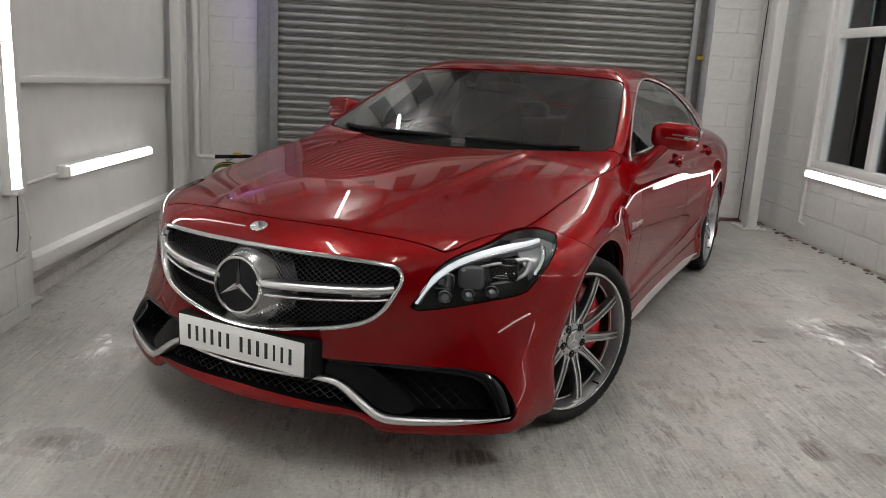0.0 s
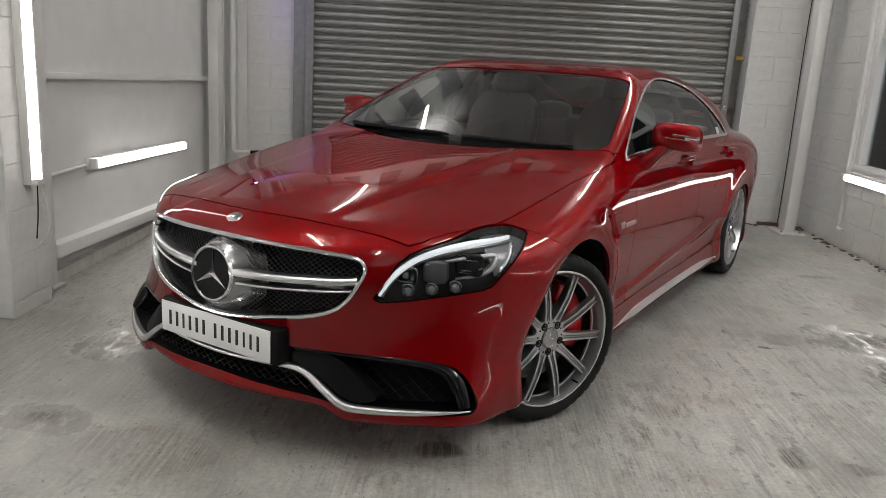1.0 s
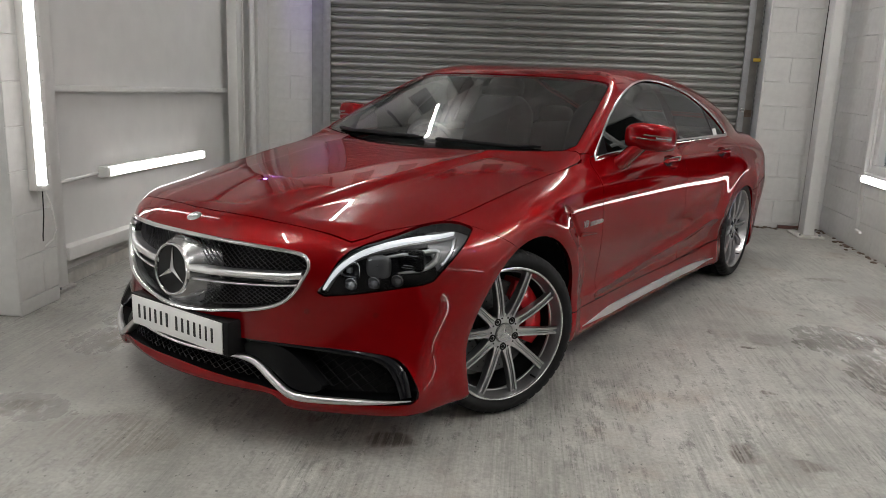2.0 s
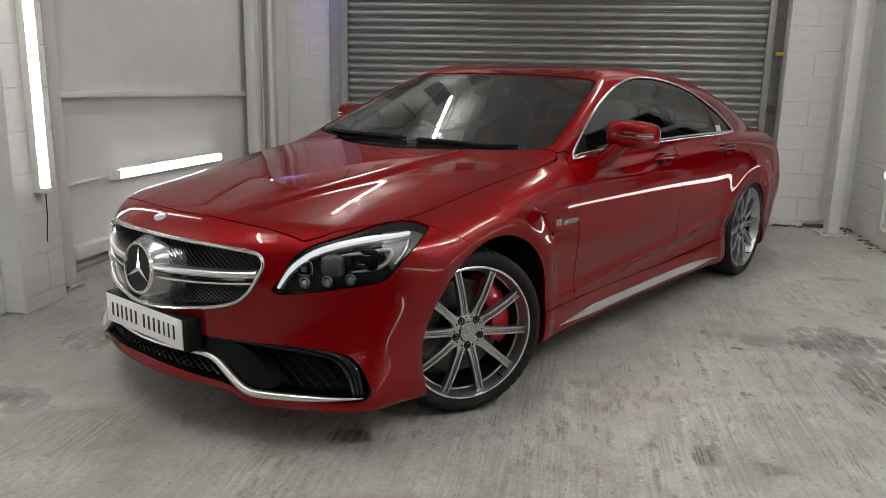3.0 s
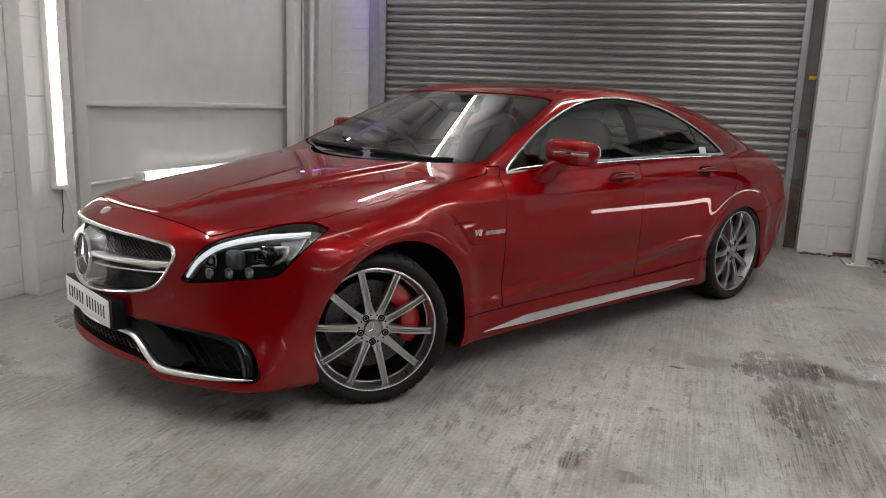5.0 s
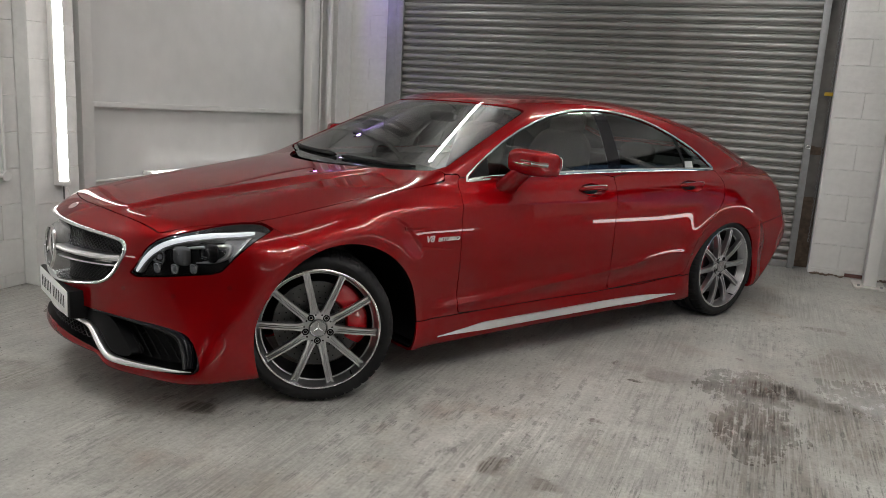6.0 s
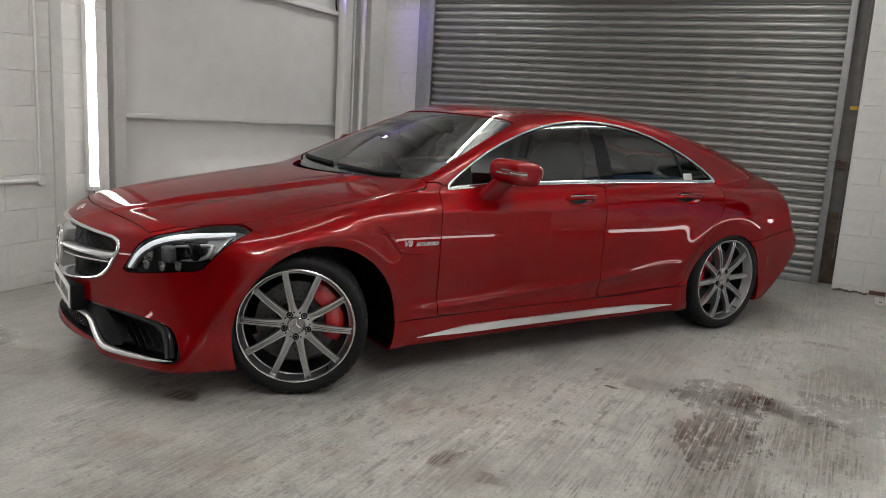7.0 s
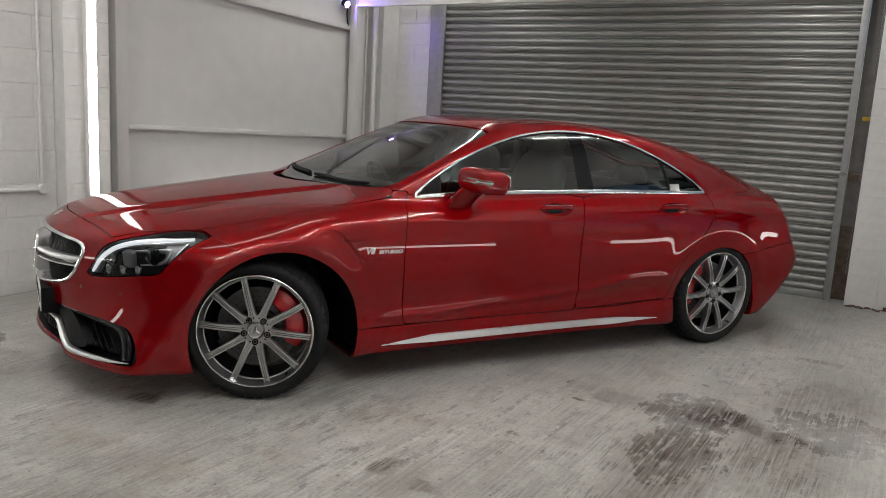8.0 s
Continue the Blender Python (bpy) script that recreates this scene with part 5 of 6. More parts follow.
wid = np.interp(q[:, 0], [0, 0.25, 0.4, 0.52, 0.7, 0.84], [0.5, 0.55, 1.0, 1.0, 0.75, 0.15])
p = np.stack([q[:, 0], face_y(q[:, 0], q[:, 1]), q[:, 1]], 1)
n = normals_of(p, lambda x, y, z: face_y(x, z) - y)
for sx in (1, -1):
    bm = sweep(bmesh.new(), p, n, half_round(0.026, 0.010, -0.02, 9), False, wid)
    part("intake_strip", bm if sx > 0 else flip_x(bm), M_SILVER, MOUTH_OB, "satin silver strip")
low = np.array([(-0.43, 0.24), (-0.3, 0.31), (0.3, 0.31), (0.43, 0.24), (0.12, 0.25), (-0.12, 0.25)])
part("intake_mesh", lattice(low, 0.03, 0.034, 1.5, 0.0022, 0.003), M_MESH, MOUTH_OB)
for sx in (1, -1):
    # gloss black wing between strip and duct, rim over the duct, and vanes inside it
    wing = [(0.29, 0.375), (0.40, 0.373), (0.445, 0.352), (0.485, 0.315), (0.53, 0.275), (0.565, 0.246), (0.56, 0.228), (0.52, 0.221), (0.47, 0.236), (0.43, 0.266), (0.38, 0.304), (0.33, 0.324), (0.29, 0.328)]
    q = smooth_poly(wing, 2)
    bm = bmesh.new()
    vs = [bm.verts.new((x, face_y(x, z) + 0.012 + 0.25 * max(0, x - 0.40) ** 1.5, z)) for x, z in q]
    f = bm.faces.new(vs)
    bmesh.ops.triangulate(bm, faces=[f])
    ext = bmesh.ops.extrude_face_region(bm, geom=bm.faces[:])
    for v in ext["geom"]:
        if isinstance(v, bmesh.types.BMVert):
            v.co.y += 0.05
    bmesh.ops.recalc_face_normals(bm, faces=bm.faces)
    part("intake_wing", bm if sx > 0 else flip_x(bm), M_BLACK, MOUTH_OB, "smooth black wing")
    rim = [(0.30, 0.380), (0.481, 0.377), (0.606, 0.368), (0.715, 0.352), (0.758, 0.325), (0.795, 0.278), (0.818, 0.228)]
    q = dense(smooth_poly(rim, 2, False), 0.015, False)
    p2 = np.stack([q[:, 0], face_y(q[:, 0], q[:, 1]) + 0.004, q[:, 1]], 1)
    n2 = normals_of(p2, lambda x, y, z: face_y(x, z) - y)
    bm = sweep(bmesh.new(), p2, n2, half_round(0.022, 0.006, -0.03, 7), False, np.interp(q[:, 0], [0.3, 0.5, 0.70, 0.78, 0.84], [0.4, 0.7, 1.2, 2.4, 1.7]))
    part("intake_rim", bm if sx > 0 else flip_x(bm), M_GLOSS_BLACK, MOUTH_OB, "gloss black rim")
    duct = np.array([(0.56, 0.235), (0.46, 0.345), (0.60, 0.362), (0.72, 0.35), (0.77, 0.32), (0.81, 0.235), (0.70, 0.222)])
    bm = lattice(duct, 0.06, 0.040, 1.2, 0.0026, 0.003)
    part("duct_mesh", bm if sx > 0 else flip_x(bm), M_BLACK, MOUTH_OB)
# parking sensors
for sx in (1, -1):
    for x, z in ((0.501, 0.500), (0.685, 0.493), (0.842, 0.545)):
        ps, ns = onto("front", [x], [z])
        m = frame_at(ps[0], ns[0]) @ Matrix.Rotation(radians(-90), 4, "Y")
        bm = lathe(bmesh.new(), [(-0.004, 0.0085), (0.0012, 0.0085), (0.0012, 0.0098), (-0.004, 0.0098)], 24, m)
        disc(bm, 0.0006, 0.0088, 24, m)
        part("parking_sensor", bm if sx > 0 else flip_x(bm), M_RED_LENS, BUMPER)

# number plate with its lettering as bars
PLATE = part("number_plate", add_box(bmesh.new(), (-0.26, -0.8715, 0.333), (0.26, -0.8665, 0.444), 0.002), M_PLATE, CAR, "white plate with dark letter bars")
part("plate_holder", add_box(bmesh.new(), (-0.272, -0.8665, 0.328), (0.286, -0.78, 0.450), 0.006), M_BLACK, PLATE, "black plate holder")
x = -0.226
for w in (1, 1, 0.9, 1, 1, 1, 0, 1, 1, 1, 1, 0.85, 0.9, 0.95):
    if w:
        part("letter_bar", add_box(bmesh.new(), (x + 0.006, -0.873, 0.362), (x + 0.0235 * w - 0.005, -0.8705, 0.415), 0.001, 1), M_INK, PLATE)
    x += 0.0235 * w + 0.0105 if w else 0.022


# headlamps
def lamp_at(x, y, z, sink):
    """The lamp's skin next to a point, set back by sink."""
    p = np.array([(x, y, z)], float)
    for _ in range(6):
        v = car_field(*p.T)
        p = p - normals_of(p, car_field) * v[:, None] * 1.05
    n = normals_of(p, car_field)[0]
    return p[0] - n * sink, n


housings = panel("headlight", lamp_glass, M_HOUSING, CAR, "clear headlamp with white daytime strip, lit", mirror="pair", skirt=-0.05, sink=0.052)
covers = [panel("lamp_cover", lamp_glass, M_LENS, h, "clear lens cover", mirror="pair", skirt=0) for h in housings[:1]][0]
covers[1].parent = housings[1]
for h, sx in zip(housings, (1, -1)):
    def add(nm, bm, mt, label=""):
        return part(nm, bm if sx > 0 else flip_x(bm), mt, h, label)
    led = [(0.541, -0.672, 0.574), (0.562, -0.640, 0.632), (0.590, -0.600, 0.673), (0.638, -0.540, 0.706), (0.715, -0.430, 0.733), (0.768, -0.325, 0.750), (0.785, -0.27, 0.757)]
    q = dense(smooth_poly(led, 2, False), 0.012, False)
    pn = [lamp_at(*v, 0.014) for v in q]
    p, n = np.array([a for a, _ in pn]), np.array([b for _, b in pn])
    add("daytime_strip", sweep(bmesh.new(), p, n, half_round(0.018, 0.005, -0.012), False, np.interp(np.arange(len(p)), [0, 8, len(p) - 12, len(p) - 1], [0.5, 1, 1.1, 0.6])), M_LED, "white light strip")
    add("strip_backing", sweep(bmesh.new(), p - n * 0.012, n, half_round(0.030, 0.004, -0.02)), M_LAMP_GREY)
    hook = [(0.640, -0.558, 0.672), (0.70, -0.492, 0.688), (0.755, -0.430, 0.700), (0.800, -0.372, 0.712), (0.806, -0.388, 0.680), (0.800, -0.410, 0.650), (0.770, -0.450, 0.635), (0.72, -0.495, 0.628)]
    q = dense(smooth_poly(hook, 2, False), 0.012, False)
    pn = [lamp_at(*v, 0.030) for v in q]
    p, n = np.array([a for a, _ in pn]), np.array([b for _, b in pn])
    add("lamp_bezel", sweep(bmesh.new(), p, n, half_round(0.015, 0.006, -0.02), False, np.interp(np.arange(len(p)), [0, len(p) * 0.4, len(p) * 0.65, len(p) - 1], [0.3, 0.9, 1.25, 0.3])), M_SILVER, "satin bezel")
    fin = [(0.812, -0.30, 0.735), (0.826, -0.345, 0.690), (0.822, -0.385, 0.655)]
    q = dense(smooth_poly(fin, 2, False), 0.012, False)
    pn = [lamp_at(*v, 0.018) for v in q]
    add("lamp_fin", sweep(bmesh.new(), np.array([a for a, _ in pn]), np.array([b for _, b in pn]), half_round(0.016, 0.006, -0.02)), M_REFLECTOR)
    def spot(x, y, z, deep):
        pc, nc = lamp_at(x, y, z, deep)
        return frame_at(pc, Vector((nc[0] * 0.5, nc[1] - 0.5, 0.0)).normalized())

    def bowl(m, w, hgt, deep, power=4.0):
        """A rounded rectangular reflector, open to the front."""
        bm, rings = bmesh.new(), []
        curl = lambda c: math.copysign(abs(c) ** (2 / power), c)
        for k, d in ((1.06, 0.002), (1.0, 0.004), (0.97, -0.001), (0.86, -deep * 0.5), (0.62, -deep * 0.85), (0.3, -deep), (0.02, -deep)):
            rings.append([bm.verts.new(m @ Vector((w * k * curl(math.cos(t)), hgt * k * curl(math.sin(t)), d))) for t in np.linspace(0, 2 * math.pi, 28, endpoint=False)])
        for r0, r1 in zip(rings, rings[1:]):
            for k in range(28):
                bm.faces.new((r0[k], r0[(k + 1) % 28], r1[(k + 1) % 28], r1[k]))
        return bm

    # side chamber with its bulb shield, grey dome, black lens module with bright fins
    m = spot(0.597, -0.602, 0.640, 0.030)
    add("reflector", bowl(m, 0.036, 0.029, 0.024), M_REFLECTOR)
    add("bulb_shield", add_box(add_box(bmesh.new(), (-0.016, -0.013, -0.014), (0.004, 0.008, 0.0), 0.004, 2, m), (-0.024, -0.024, -0.004), (0.022, -0.021, 0.004), 0.001, 1, m), M_LAMP_GREY)
    m = spot(0.664, -0.536, 0.650, 0.032)
    add("lamp_dome", blob(bmesh.new(), (0, 0, -0.008), (0.043, 0.039, 0.018), 4.2, 16, m), M_LAMP_GREY, "grey rounded dome")
    bm = bmesh.new()
    bmesh.ops.create_uvsphere(bm, u_segments=12, v_segments=8, radius=0.0035, matrix=m @ Matrix.Translation((0.003, 0.006, 0.0095)))
    add("dome_stud", bm, M_CHROME)
    m = spot(0.738, -0.458, 0.668, 0.034)
    add("projector", blob(bmesh.new(), (0, 0, -0.012), (0.052, 0.038, 0.016), 5.0, 16, m), M_GLOSS_BLACK, "black lens module")
    add("projector_lens", bowl(m @ Matrix.Translation((0.004, -0.004, 0.007)), 0.026, 0.018, 0.010, 2.6), M_SMOKE_CHROME)
    for hgt, w in ((0.019, 0.034), (-0.016, 0.018), (-0.024, 0.026)):
        add("projector_fin", add_box(bmesh.new(), (-w, hgt - 0.0016, 0.002), (w, hgt + 0.0016, 0.010), 0.0008, 1, m), M_CHROME)
    for x, y, z in ((0.606, -0.604, 0.594), (0.664, -0.554, 0.598), (0.722, -0.500, 0.605)):
        m = spot(x, y, z, 0.018)
        add("reflector", bowl(m, 0.022, 0.020, 0.016, 2.6), M_REFLECTOR)
        bm = bmesh.new()
        bmesh.ops.create_icosphere(bm, subdivisions=1, radius=0.0145, matrix=m @ Matrix.Translation((0, -0.003, -0.004)))
        part("bulb_lens", bm if sx > 0 else flip_x(bm), M_BULB, h, "small faceted lens", smooth=False)
        bm = tube(bmesh.new(), [m @ Vector((0.022 * math.cos(t), 0.020 * math.sin(t), 0.006)) for t in np.linspace(0.1, 2.6, 14)], 0.0016, 6)
        add("lens_brow", bm, M_SILVER)

    grey = clip(lamp_glass, 0.395 + (0.70 - lamp_glass[0][:, 2]) * 0.35 - lamp_s(lamp_glass[0][:, 0], lamp_glass[0][:, 1]))
    for side_ob in panel("lamp_side", grey, M_LAMP_GREY, h, "grey side reflector", mirror="pair", skirt=0.01, sink=0.034)[::-1 if sx > 0 else 1][:1]:
        bpy.data.objects.remove(side_ob)

# slivers trailing from the fender hollow
for fender_ob, sx in zip(FENDERS, (1, -1)):
    for ya, za, yb, zb, w in ((0.385, 0.744, 0.53, 0.741, 0.017), (0.478, 0.650, 0.655, 0.632, 0.020)):
        ys = np.linspace(ya, yb, 24)
        p, n = onto("side", ys, np.linspace(za, zb, 24))
        bm = sweep(bmesh.new(), p + n * 0.0005, n, [(-w / 2, -0.006), (-w / 2, 0.001), (-w * 0.3, 0.004), (w * 0.42, 0.0055), (w / 2, 0.002), (w / 2, -0.006)], False, np.linspace(1, 0.12, 24) ** 0.8)
        part("vent_sliver", bm if sx > 0 else flip_x(bm), M_PAINT, fender_ob)
# paper sticker in the quarter window
p, n = onto("side", [2.552, 2.632, 2.628, 2.548], [1.008, 1.008, 0.968, 0.968], 0.005)
bm = bmesh.new()
bm.faces.new([bm.verts.new(v) for v in p])
bmesh.ops.solidify(bm, geom=bm.faces[:], thickness=0.001)
part("sticker", bm, M_PLATE, CAR, "small white paper sticker on the glass")

# wiper arms along the foot of the windscreen
for pts in ([(0.62, 0.632), (0.50, 0.578), (0.36, 0.545), (0.113, 0.522)], [(0.04, 0.522), (-0.23, 0.535), (-0.5, 0.588), (-0.60, 0.63)]):
    q = dense(smooth_poly(pts, 2, False), 0.02, False)
    p, n = onto("top", q[:, 0], q[:, 1])
    arm = part("wiper", sweep(bmesh.new(), p + n * 0.006, n, half_round(0.012, 0.007, -0.004)), M_BLACK, CAR, "black wiper at rest")
    part("wiper_blade", sweep(bmesh.new(), p[2:] + n[2:] * 0.004 + np.array([0, 0.014, 0.004]), n[2:], half_round(0.007, 0.007, -0.004)), M_RUBBER, arm)


# lettering on the fenders
def lettering(text, size, deep, m, parent, material):
    cu = bpy.data.curves.new("lettering", "FONT")
    cu.body, cu.size, cu.extrude, cu.resolution_u = text, size, deep, 3
    cu.offset = 0.0006
    tmp = new("lettering_source", cu)
    bpy.context.view_layer.update()
    me = bpy.data.meshes.new_from_object(tmp.evaluated_get(bpy.context.evaluated_depsgraph_get()))
    bpy.data.objects.remove(tmp)
    me.name = "lettering"
    me.materials.clear()
    for v in me.vertices:
        v.co = m @ v.co
    return link("lettering", me, material, parent, "bright raised lettering")


for sx in (1, -1):
    p, n = onto("side", [0.6], [0.69])
    base = Matrix(((0, 0, sx, 0), (sx, 0, 0, 0), (0, 1, 0, 0), (0, 0, 0, 1)))
    y0 = 0.497 if sx > 0 else 0.70
    shear = Matrix(((1, 0.25, 0, 0), (0, 1, 0, 0), (0, 0, 1, 0), (0, 0, 0, 1)))
    x0 = (float(p[0, 0]) + 0.003) * sx
    lettering("V8", 0.042, 0.0035, Matrix.Translation((x0, y0, 0.675)) @ base @ shear, CAR, M_SILVER)
    lettering("BITURBO", 0.0245, 0.0035, Matrix.Translation((x0, y0 + sx * 0.070, 0.675)) @ base @ shear @ Matrix.Diagonal((1.25, 1, 1, 1)), CAR, M_SILVER)


# ---- wheels ----
def spoke_mesh():
    bm = bmesh.new()
    rings = []
    for r in np.linspace(0.050, 0.247, 12):
        u = (r - 0.05) / 0.197
        w = 0.0165 * (1 - u) + 0.0140 * u + 0.003 * math.exp(-((u - 1) / 0.06) ** 2) + 0.006 * math.exp(-(u / 0.12) ** 2)
        h = 0.088 + 0.010 * math.sin(u * math.pi) + 0.012 * u
        b = h - (0.045 - 0.016 * u)
        g = 0.009 * min(1, max(0, u - 0.06) * 9)
        rings.append([bm.verts.new((x, s, r)) for s, x in ((-w * 0.72, b), (-w, h - 0.006), (-w * 0.9, h), (-w * 0.42, h), (-w * 0.34, h - g), (-w * 0.12, h - g), (-w * 0.06, h - g * 0.3), (w * 0.06, h - g * 0.3),
                                                              (w * 0.12, h - g), (w * 0.34, h - g), (w * 0.42, h), (w * 0.9, h), (w, h - 0.006), (w * 0.72, b))])
    k = len(rings[0])
    for a, b in zip(rings, rings[1:]):
        for j in range(k):
            bm.faces.new((a[j], a[(j + 1) % k], b[(j + 1) % k], b[j]))
    bmesh.ops.recalc_face_normals(bm, faces=bm.faces)
    me = bpy.data.meshes.new("spoke")
    bm.to_mesh(me), bm.free()
    me.shade_smooth()
    me.set_sharp_from_angle(angle=radians(28))
    me.materials.append(M_RIM)
    return me


def tyre_mesh(r, half):
    bm = bmesh.new()
    groove = lambda x: [(x + 0.005, r - 0.001), (x + 0.004, r - 0.008), (x - 0.004, r - 0.008), (x - 0.005, r - 0.001)]
    prof = [(half - 0.016, 0.251), (half - 0.004, 0.262), (half + 0.003, 0.280), (half + 0.001, r - 0.026), (half - 0.006, r - 0.012), (half - 0.018, r - 0.004)]
    for x in (half * 0.55, half * 0.18, -half * 0.18, -half * 0.55):
        prof += groove(x)
    prof += [(-x, q) for x, q in reversed([(half - 0.016, 0.251), (half - 0.004, 0.262), (half + 0.003, 0.280), (half + 0.001, r - 0.026), (half - 0.006, r - 0.012), (half - 0.018, r - 0.004)])]
    n = 288
    rings = []
    for i in range(n):
        a = 2 * math.pi * i / n
        cut = 0.006 if i % 6 == 0 else 0.0
        rings.append([bm.verts.new((x, (q - (cut if q > r - 0.014 and abs(x) > half * 0.6 else 0)) * math.cos(a), (q - (cut if q > r - 0.014 and abs(x) > half * 0.6 else 0)) * math.sin(a))) for x, q in prof])
    k = len(prof)
    for i in range(n):
        a, b = rings[i], rings[(i + 1) % n]
        for j in range(k - 1):
            bm.faces.new((a[j], b[j], b[j + 1], a[j + 1]))
    bmesh.ops.recalc_face_normals(bm, faces=bm.faces)
    me = bpy.data.meshes.new("tyre")
    bm.to_mesh(me), bm.free()
    me.shade_smooth()
    me.set_sharp_from_angle(angle=radians(35))
    me.materials.append(M_RUBBER)
    return me


SPOKE = spoke_mesh()


def wheel(m, half, spin, caliper_at):
    """A ten-spoke wheel: its own x points outwards."""
    rim = part("wheel", lathe(bmesh.new(), [(0.117, 0.2545), (0.117, 0.249), (0.108, 0.245), (0.085, 0.240), (0.03, 0.232), (-0.10, 0.228), (-0.118, 0.24), (-0.118, 0.25), (-0.09, 0.245), (0.0, 0.240),
                                            (0.08, 0.2485), (0.105, 0.2555)], 96), M_BARREL, CAR, "grey ten-spoke alloy wheel")
    rim.matrix_local = m
    part("rim_edge", lathe(bmesh.new(), [(0.1165, 0.2475), (0.1195, 0.2485), (0.1205, 0.2535), (0.1185, 0.2565), (0.1145, 0.2555)], 96), M_RIM_EDGE, rim, "bright turned edge")
    part("rim_lip", lathe(bmesh.new(), [(0.1165, 0.2480), (0.100, 0.2420), (0.072, 0.2330), (0.070, 0.2290), (0.062, 0.2285), (0.062, 0.2340), (0.100, 0.2450)], 96), M_RIM, rim, "grey inner lip")
    link("tyre", tyre_mesh(0.327 / 1.037, half), None, rim)
    for k in range(10):
        sp = new("spoke", SPOKE)
        sp.parent, sp.matrix_local = rim, Matrix.Rotation(radians(spin + 36 * k), 4, "X")
    hub = part("wheel_hub", lathe(bmesh.new(), [(0.06, 0.066), (0.080, 0.073), (0.0865, 0.071), (0.090, 0.064), (0.091, 0.040), (0.088, 0.038), (0.06, 0.03)], 60), M_RIM, rim)
    part("hub_cap", lathe(bmesh.new(), [(0.085, 0.0375), (0.095, 0.037), (0.0975, 0.0345), (0.0955, 0.032), (0.0950, 0.0005), (0.085, 0.0005)], 40), M_CAP, rim)
    bm = bmesh.new()
    for k in range(3):
        a = radians(90 + 120 * k)
        vs = [bm.verts.new(v) for v in ((0.0985, 0, 0), (0.0952, 0.006 * math.cos(a + 1.05), 0.006 * math.sin(a + 1.05)), (0.0952, 0.028 * math.cos(a), 0.028 * math.sin(a)), (0.0952, 0.006 * math.cos(a - 1.05), 0.006 * math.sin(a - 1.05)))]
        bm.faces.new((vs[0], vs[1], vs[2])), bm.faces.new((vs[0], vs[2], vs[3]))
    part("cap_star", bm, M_CHROME, rim, smooth=False)
    for k in range(5):
        a = radians(spin + 39 + 72 * k)
        well = Matrix.Translation((0.0012, 0.0535 * math.cos(a), 0.0535 * math.sin(a)))
        part("bolt_well", lathe(bmesh.new(), [(0.0905, 0.0145), (0.0912, 0.0135), (0.0912, 0.0085), (0.080, 0.0085), (0.080, 0.0145)], 20, well), M_BLACK, rim)
        part("wheel_bolt", lathe(bmesh.new(), [(0.0885, 0.0080), (0.0895, 0.0070), (0.0895, 0.0005), (0.08, 0.0005), (0.08, 0.0080)], 6, well), M_BLACK, rim)
        for off in (-13, 13):
            b = a + radians(36 + off)
            part("hub_dimple", lathe(bmesh.new(), [(0.0895, 0.004), (0.0900, 0.0035), (0.0900, 0.0005), (0.085, 0.0005), (0.085, 0.004)], 10, Matrix.Translation((0.0008, 0.0575 * math.cos(b), 0.0575 * math.sin(b)))), M_BLACK, rim)
    dsc = part("brake_disc", lathe(bmesh.new(), [(0.012, 0.182), (0.012, 0.09), (0.028, 0.085), (0.028, 0.03), (-0.02, 0.03), (-0.02, 0.182)], 72), M_DISC, rim, "drilled steel brake disc")
    bm = bmesh.new()
    for k in range(30):
        for j in range(3):
            a = radians(12 * k + 4 * j)
            r = 0.11 + 0.026 * j
            disc(bm, 0.0126, 0.0034, 8, Matrix.Translation((0, r * math.cos(a), r * math.sin(a))))
    tagged(part("disc_holes", bm, M_BLACK, rim), kind="stuff")
    bm = bmesh.new()
    aa = np.radians(np.linspace(caliper_at - 46, caliper_at + 46, 22))
    prof = [(-0.04, 0.120), (0.030, 0.120), (0.046, 0.130), (0.052, 0.150), (0.050, 0.185), (0.040, 0.205), (0.020, 0.214), (-0.04, 0.214)]
    rings = []
    for i, a in enumerate(aa):
        u = abs(i - 10.5) / 10.5
        k = 1 - 0.25 * max(0, (u - 0.75) / 0.25) - 0.10 * math.exp(-((u - 0.0) / 0.1) ** 2)
        rings.append([bm.verts.new((x * k if x > 0 else x, (0.165 + (r - 0.165) * k) * math.cos(a), (0.165 + (r - 0.165) * k) * math.sin(a))) for x, r in prof])
    for a, b in zip(rings, rings[1:]):
        for j in range(8):
            bm.faces.new((a[j], a[(j + 1) % 8], b[(j + 1) % 8], b[j]))
    bm.faces.new(rings[0]), bm.faces.new(list(reversed(rings[-1])))
    bmesh.ops.recalc_face_normals(bm, faces=bm.faces)
    cal = part("brake_caliper", bm, M_CALIPER, rim, "red brake caliper")
    part("valve", lathe(bmesh.new(), [(0.0, 0.0035), (0.03, 0.0035), (0.03, 0.0005), (0, 0.0005)], 10, Matrix.Translation((0.085, 0.14, -0.192))), M_BLACK, rim)
    return rim


STEER = radians(-24)
turn = Matrix.Rotation(STEER, 4, "Z")
for sx, hx, hy, hz, st, half, spin, cal in ((1, 0.862, -0.012, 0.328, True, 0.121, 13, 20), (1, 0.886, 2.925, 0.328, False, 0.124, 21, 160), (-1, 0.83, 0.09, 0.328, True, 0.121, 20, 0), (-1, 0.886, 2.925, 0.328, False, 0.124, 3, 180)):
    m = Matrix.Translation((hx * sx, hy, hz))
    m = m @ (turn if st else Matrix()) @ (Matrix.Rotation(math.pi, 4, "Z") if sx < 0 else Matrix()) @ Matrix.Translation((-0.094, 0, 0)) @ Matrix.Diagonal((1, 1.037, 1.037, 1))
    wheel(m, half, spin, cal if sx > 0 else 180 - cal)


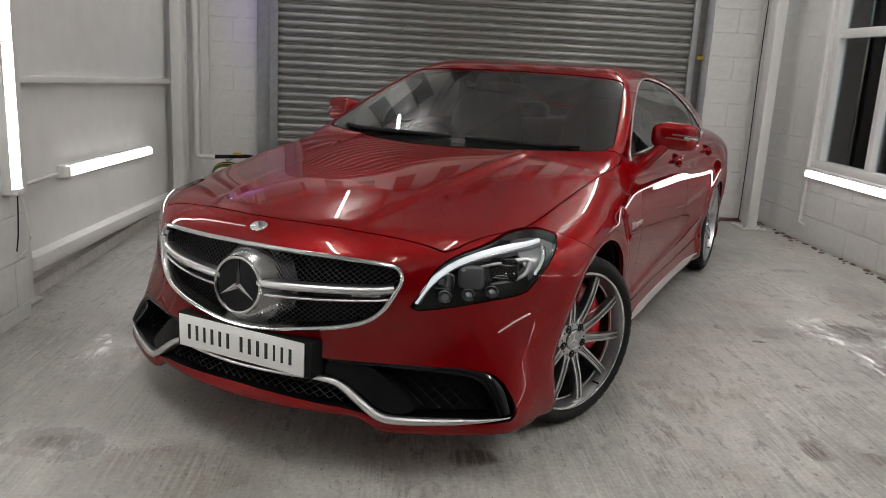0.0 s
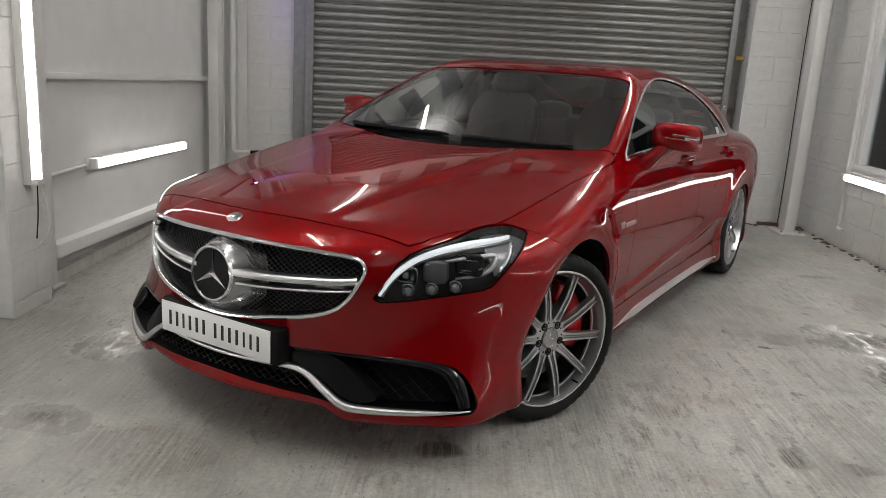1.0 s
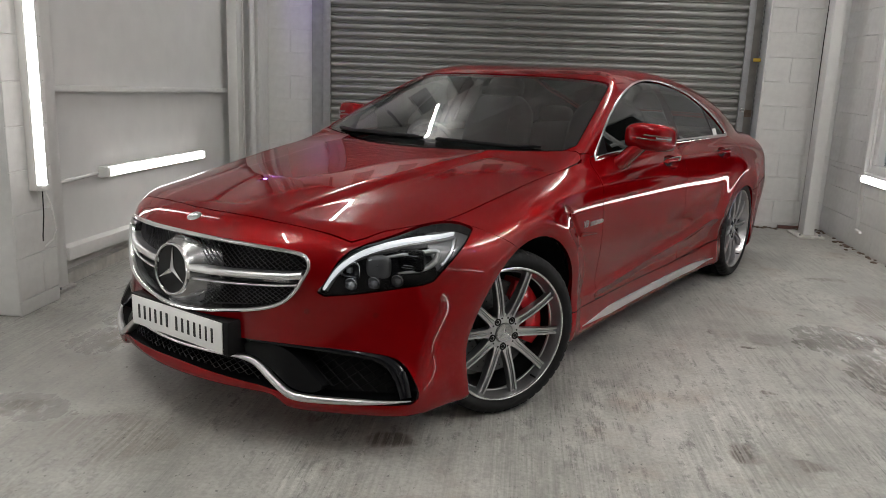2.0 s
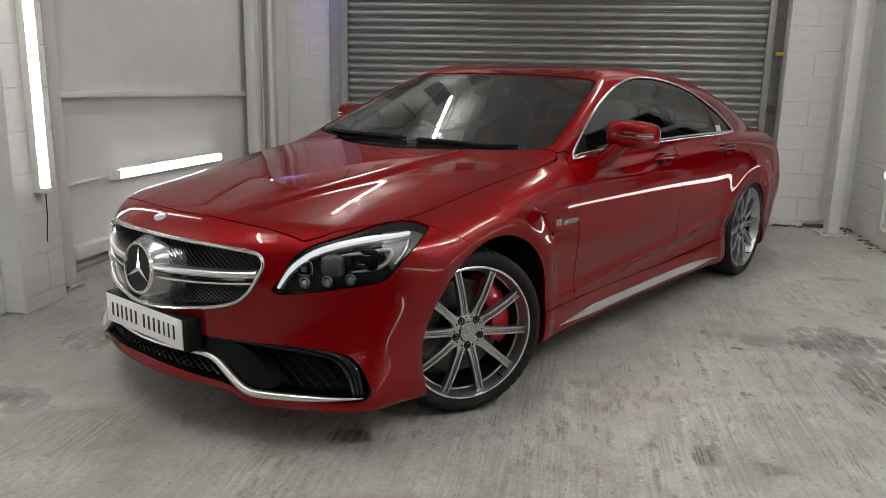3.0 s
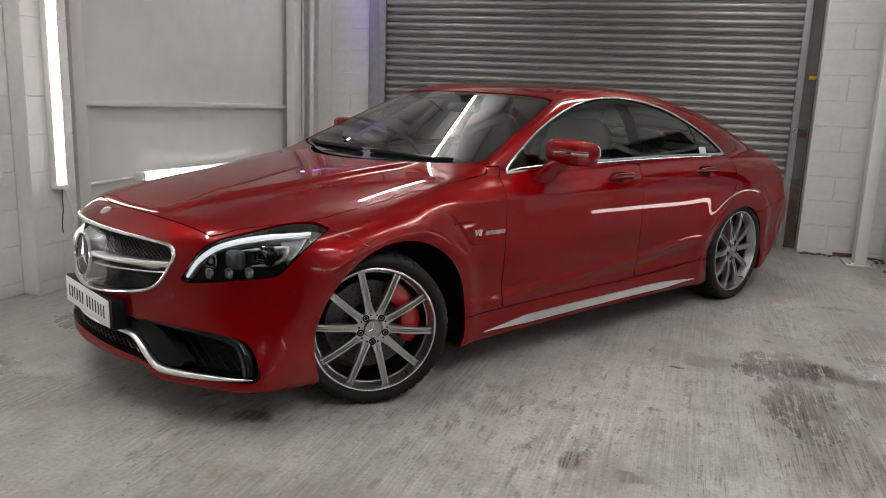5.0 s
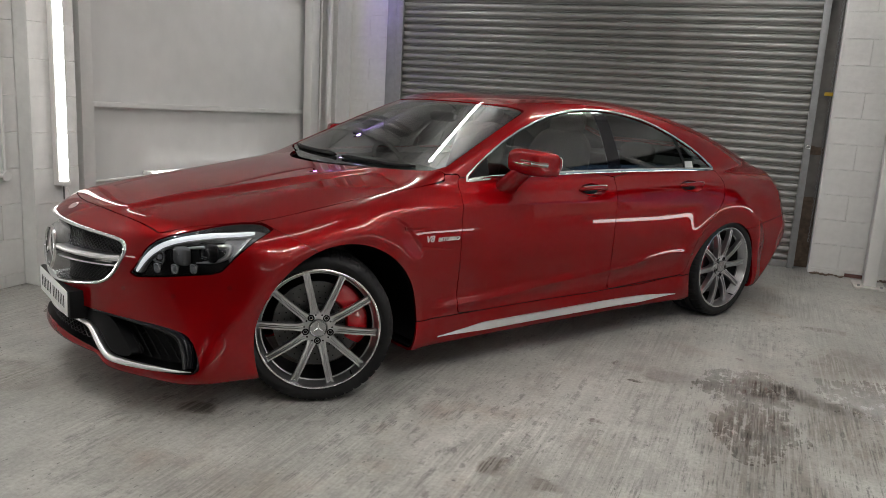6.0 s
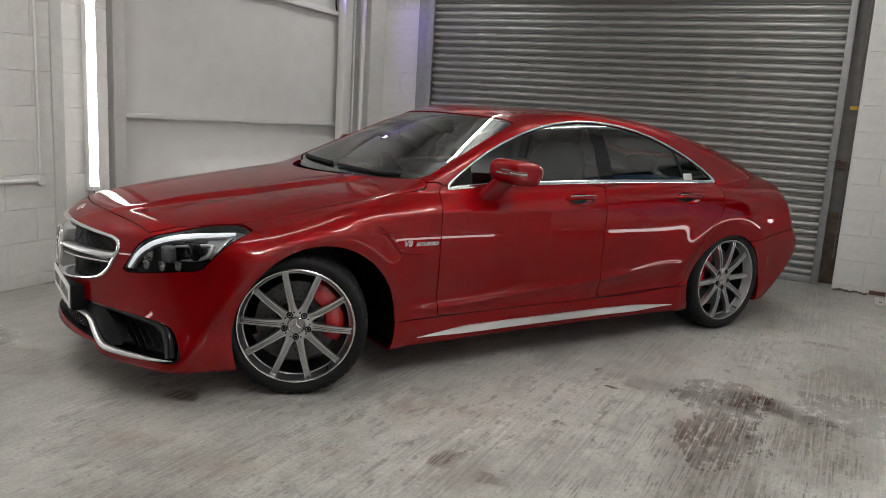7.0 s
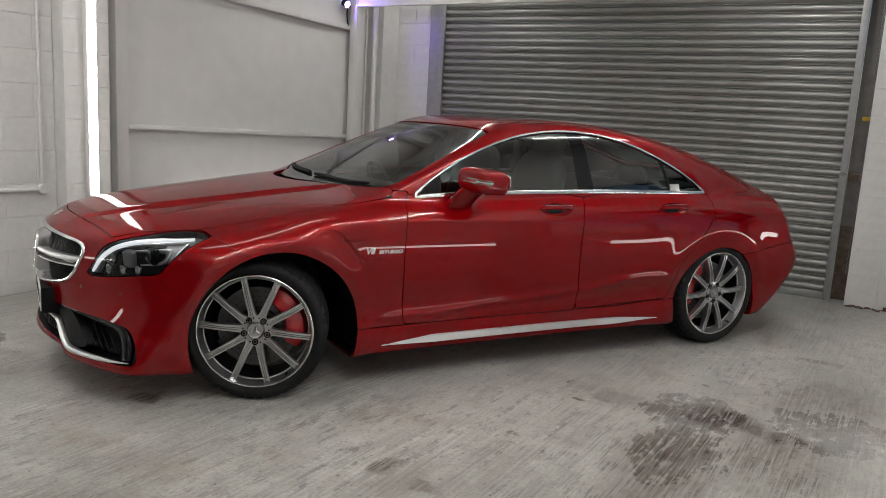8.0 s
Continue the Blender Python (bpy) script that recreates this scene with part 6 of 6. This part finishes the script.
# ---- cabin ----
def soft(parent, name, mid, half, material, power=3.2, m=None, label=""):
    return part(name, blob(bmesh.new(), mid, half, power, 14, m), material, parent, label)


soft(CAR, "dashboard", (0, 0.90, 0.84), (0.70, 0.22, 0.10), M_TRIM_IN, 3.0)
soft(CAR, "cabin_floor", (0, 1.7, 0.36), (0.72, 1.2, 0.05), M_TRIM_IN, 6)
for sx in (1, -1):
    lean = Matrix.Translation((0.37 * sx, 1.72, 0.62)) @ Matrix.Rotation(radians(-18), 4, "X")
    seat = soft(CAR, "front_seat", (0.37 * sx, 1.52, 0.55), (0.25, 0.27, 0.09), M_LEATHER, 3.2, None, "dark leather front seat")
    soft(seat, "seat_back", (0, 0.02, 0.26), (0.24, 0.07, 0.32), M_LEATHER, 3.4, lean)
    soft(seat, "head_restraint", (0, 0.02, 0.62), (0.125, 0.05, 0.085), M_LEATHER, 3.0, lean)
    for k in (-0.05, 0.05):
        part("restraint_post", lathe(bmesh.new(), [(0.5, 0.005), (0.62, 0.005), (0.62, 0.0005), (0.5, 0.0005)], 10, lean @ Matrix.Translation((k, 0.02, 0)) @ Matrix.Rotation(radians(-90), 4, "Y")), M_CHROME, seat)
    soft(CAR, "rear_restraint", (0.36 * sx, 2.62, 1.02), (0.13, 0.05, 0.07), M_LEATHER, 3.0)
    soft(CAR, "door_lining", (0.78 * sx, 1.75, 0.66), (0.03, 0.95, 0.26), M_TRIM_IN, 5)
soft(CAR, "rear_bench", (0, 2.35, 0.56), (0.66, 0.28, 0.10), M_LEATHER, 3.6)
soft(CAR, "rear_bench_back", (0, 2.60, 0.75), (0.66, 0.09, 0.24), M_LEATHER, 3.6, None)
soft(CAR, "parcel_shelf", (0, 2.95, 0.955), (0.6, 0.32, 0.02), M_TRIM_IN, 6)
bm = lathe(bmesh.new(), [(0.014 * math.cos(a), 0.175 + 0.014 * math.sin(a)) for a in np.linspace(0, 2 * math.pi, 10, endpoint=False)], 40,
           Matrix.Translation((-0.37, 1.16, 0.86)) @ Matrix.Rotation(radians(-65), 4, "X") @ Matrix.Rotation(radians(90), 4, "Y"))
wheel_in = part("steering_wheel", bm, M_LEATHER, CAR, "dark leather steering wheel")
soft(wheel_in, "steering_boss", (0, 0, 0), (0.15, 0.03, 0.045), M_TRIM_IN, 3, Matrix.Translation((-0.37, 1.15, 0.86)) @ Matrix.Rotation(radians(25), 4, "X"))
soft(CAR, "cabin_mirror", (0, 1.26, 1.205), (0.12, 0.02, 0.03), M_TRIM_IN, 3.4)


# ---- single blocks of the walls ----
blockwork(wall_north, Matrix.Translation((-1.652, 4.056, 0)), 0.44, 0.0, 2.52, 0.15)
blockwork(wall_north, Matrix.Translation((2.872, 4.056, 0)), 0.65, 0.0, 2.52, 0.045)
east = Matrix.Translation((3.526, 4.05, 0)) @ Matrix.Rotation(radians(-90), 4, "Z")
blockwork(wall_east, east, 3.2, 0.0, 0.603, 0.02)
blockwork(wall_east, east, 0.845, 0.603, 2.5, 0.02)
west = Matrix.Translation((-1.845, -1.6, 0)) @ Matrix.Rotation(radians(90), 4, "Z")
blockwork(wall_west, west, 1.86, 0.0, 2.4, 0.08, 0.22)
# block pier that carries the upright tube light
pier = slab("wall_pier", [((-1.845, 0.262, 0.0), (-1.725, 0.60, 3.5))], M_WHITE, "white painted block pier", bevel=0.008)
blockwork(pier, Matrix.Translation((-1.725, 0.258, 0)) @ Matrix.Rotation(radians(90), 4, "Z"), 0.345, 0.0, 2.4, 0.08, 0.22, 0.43)
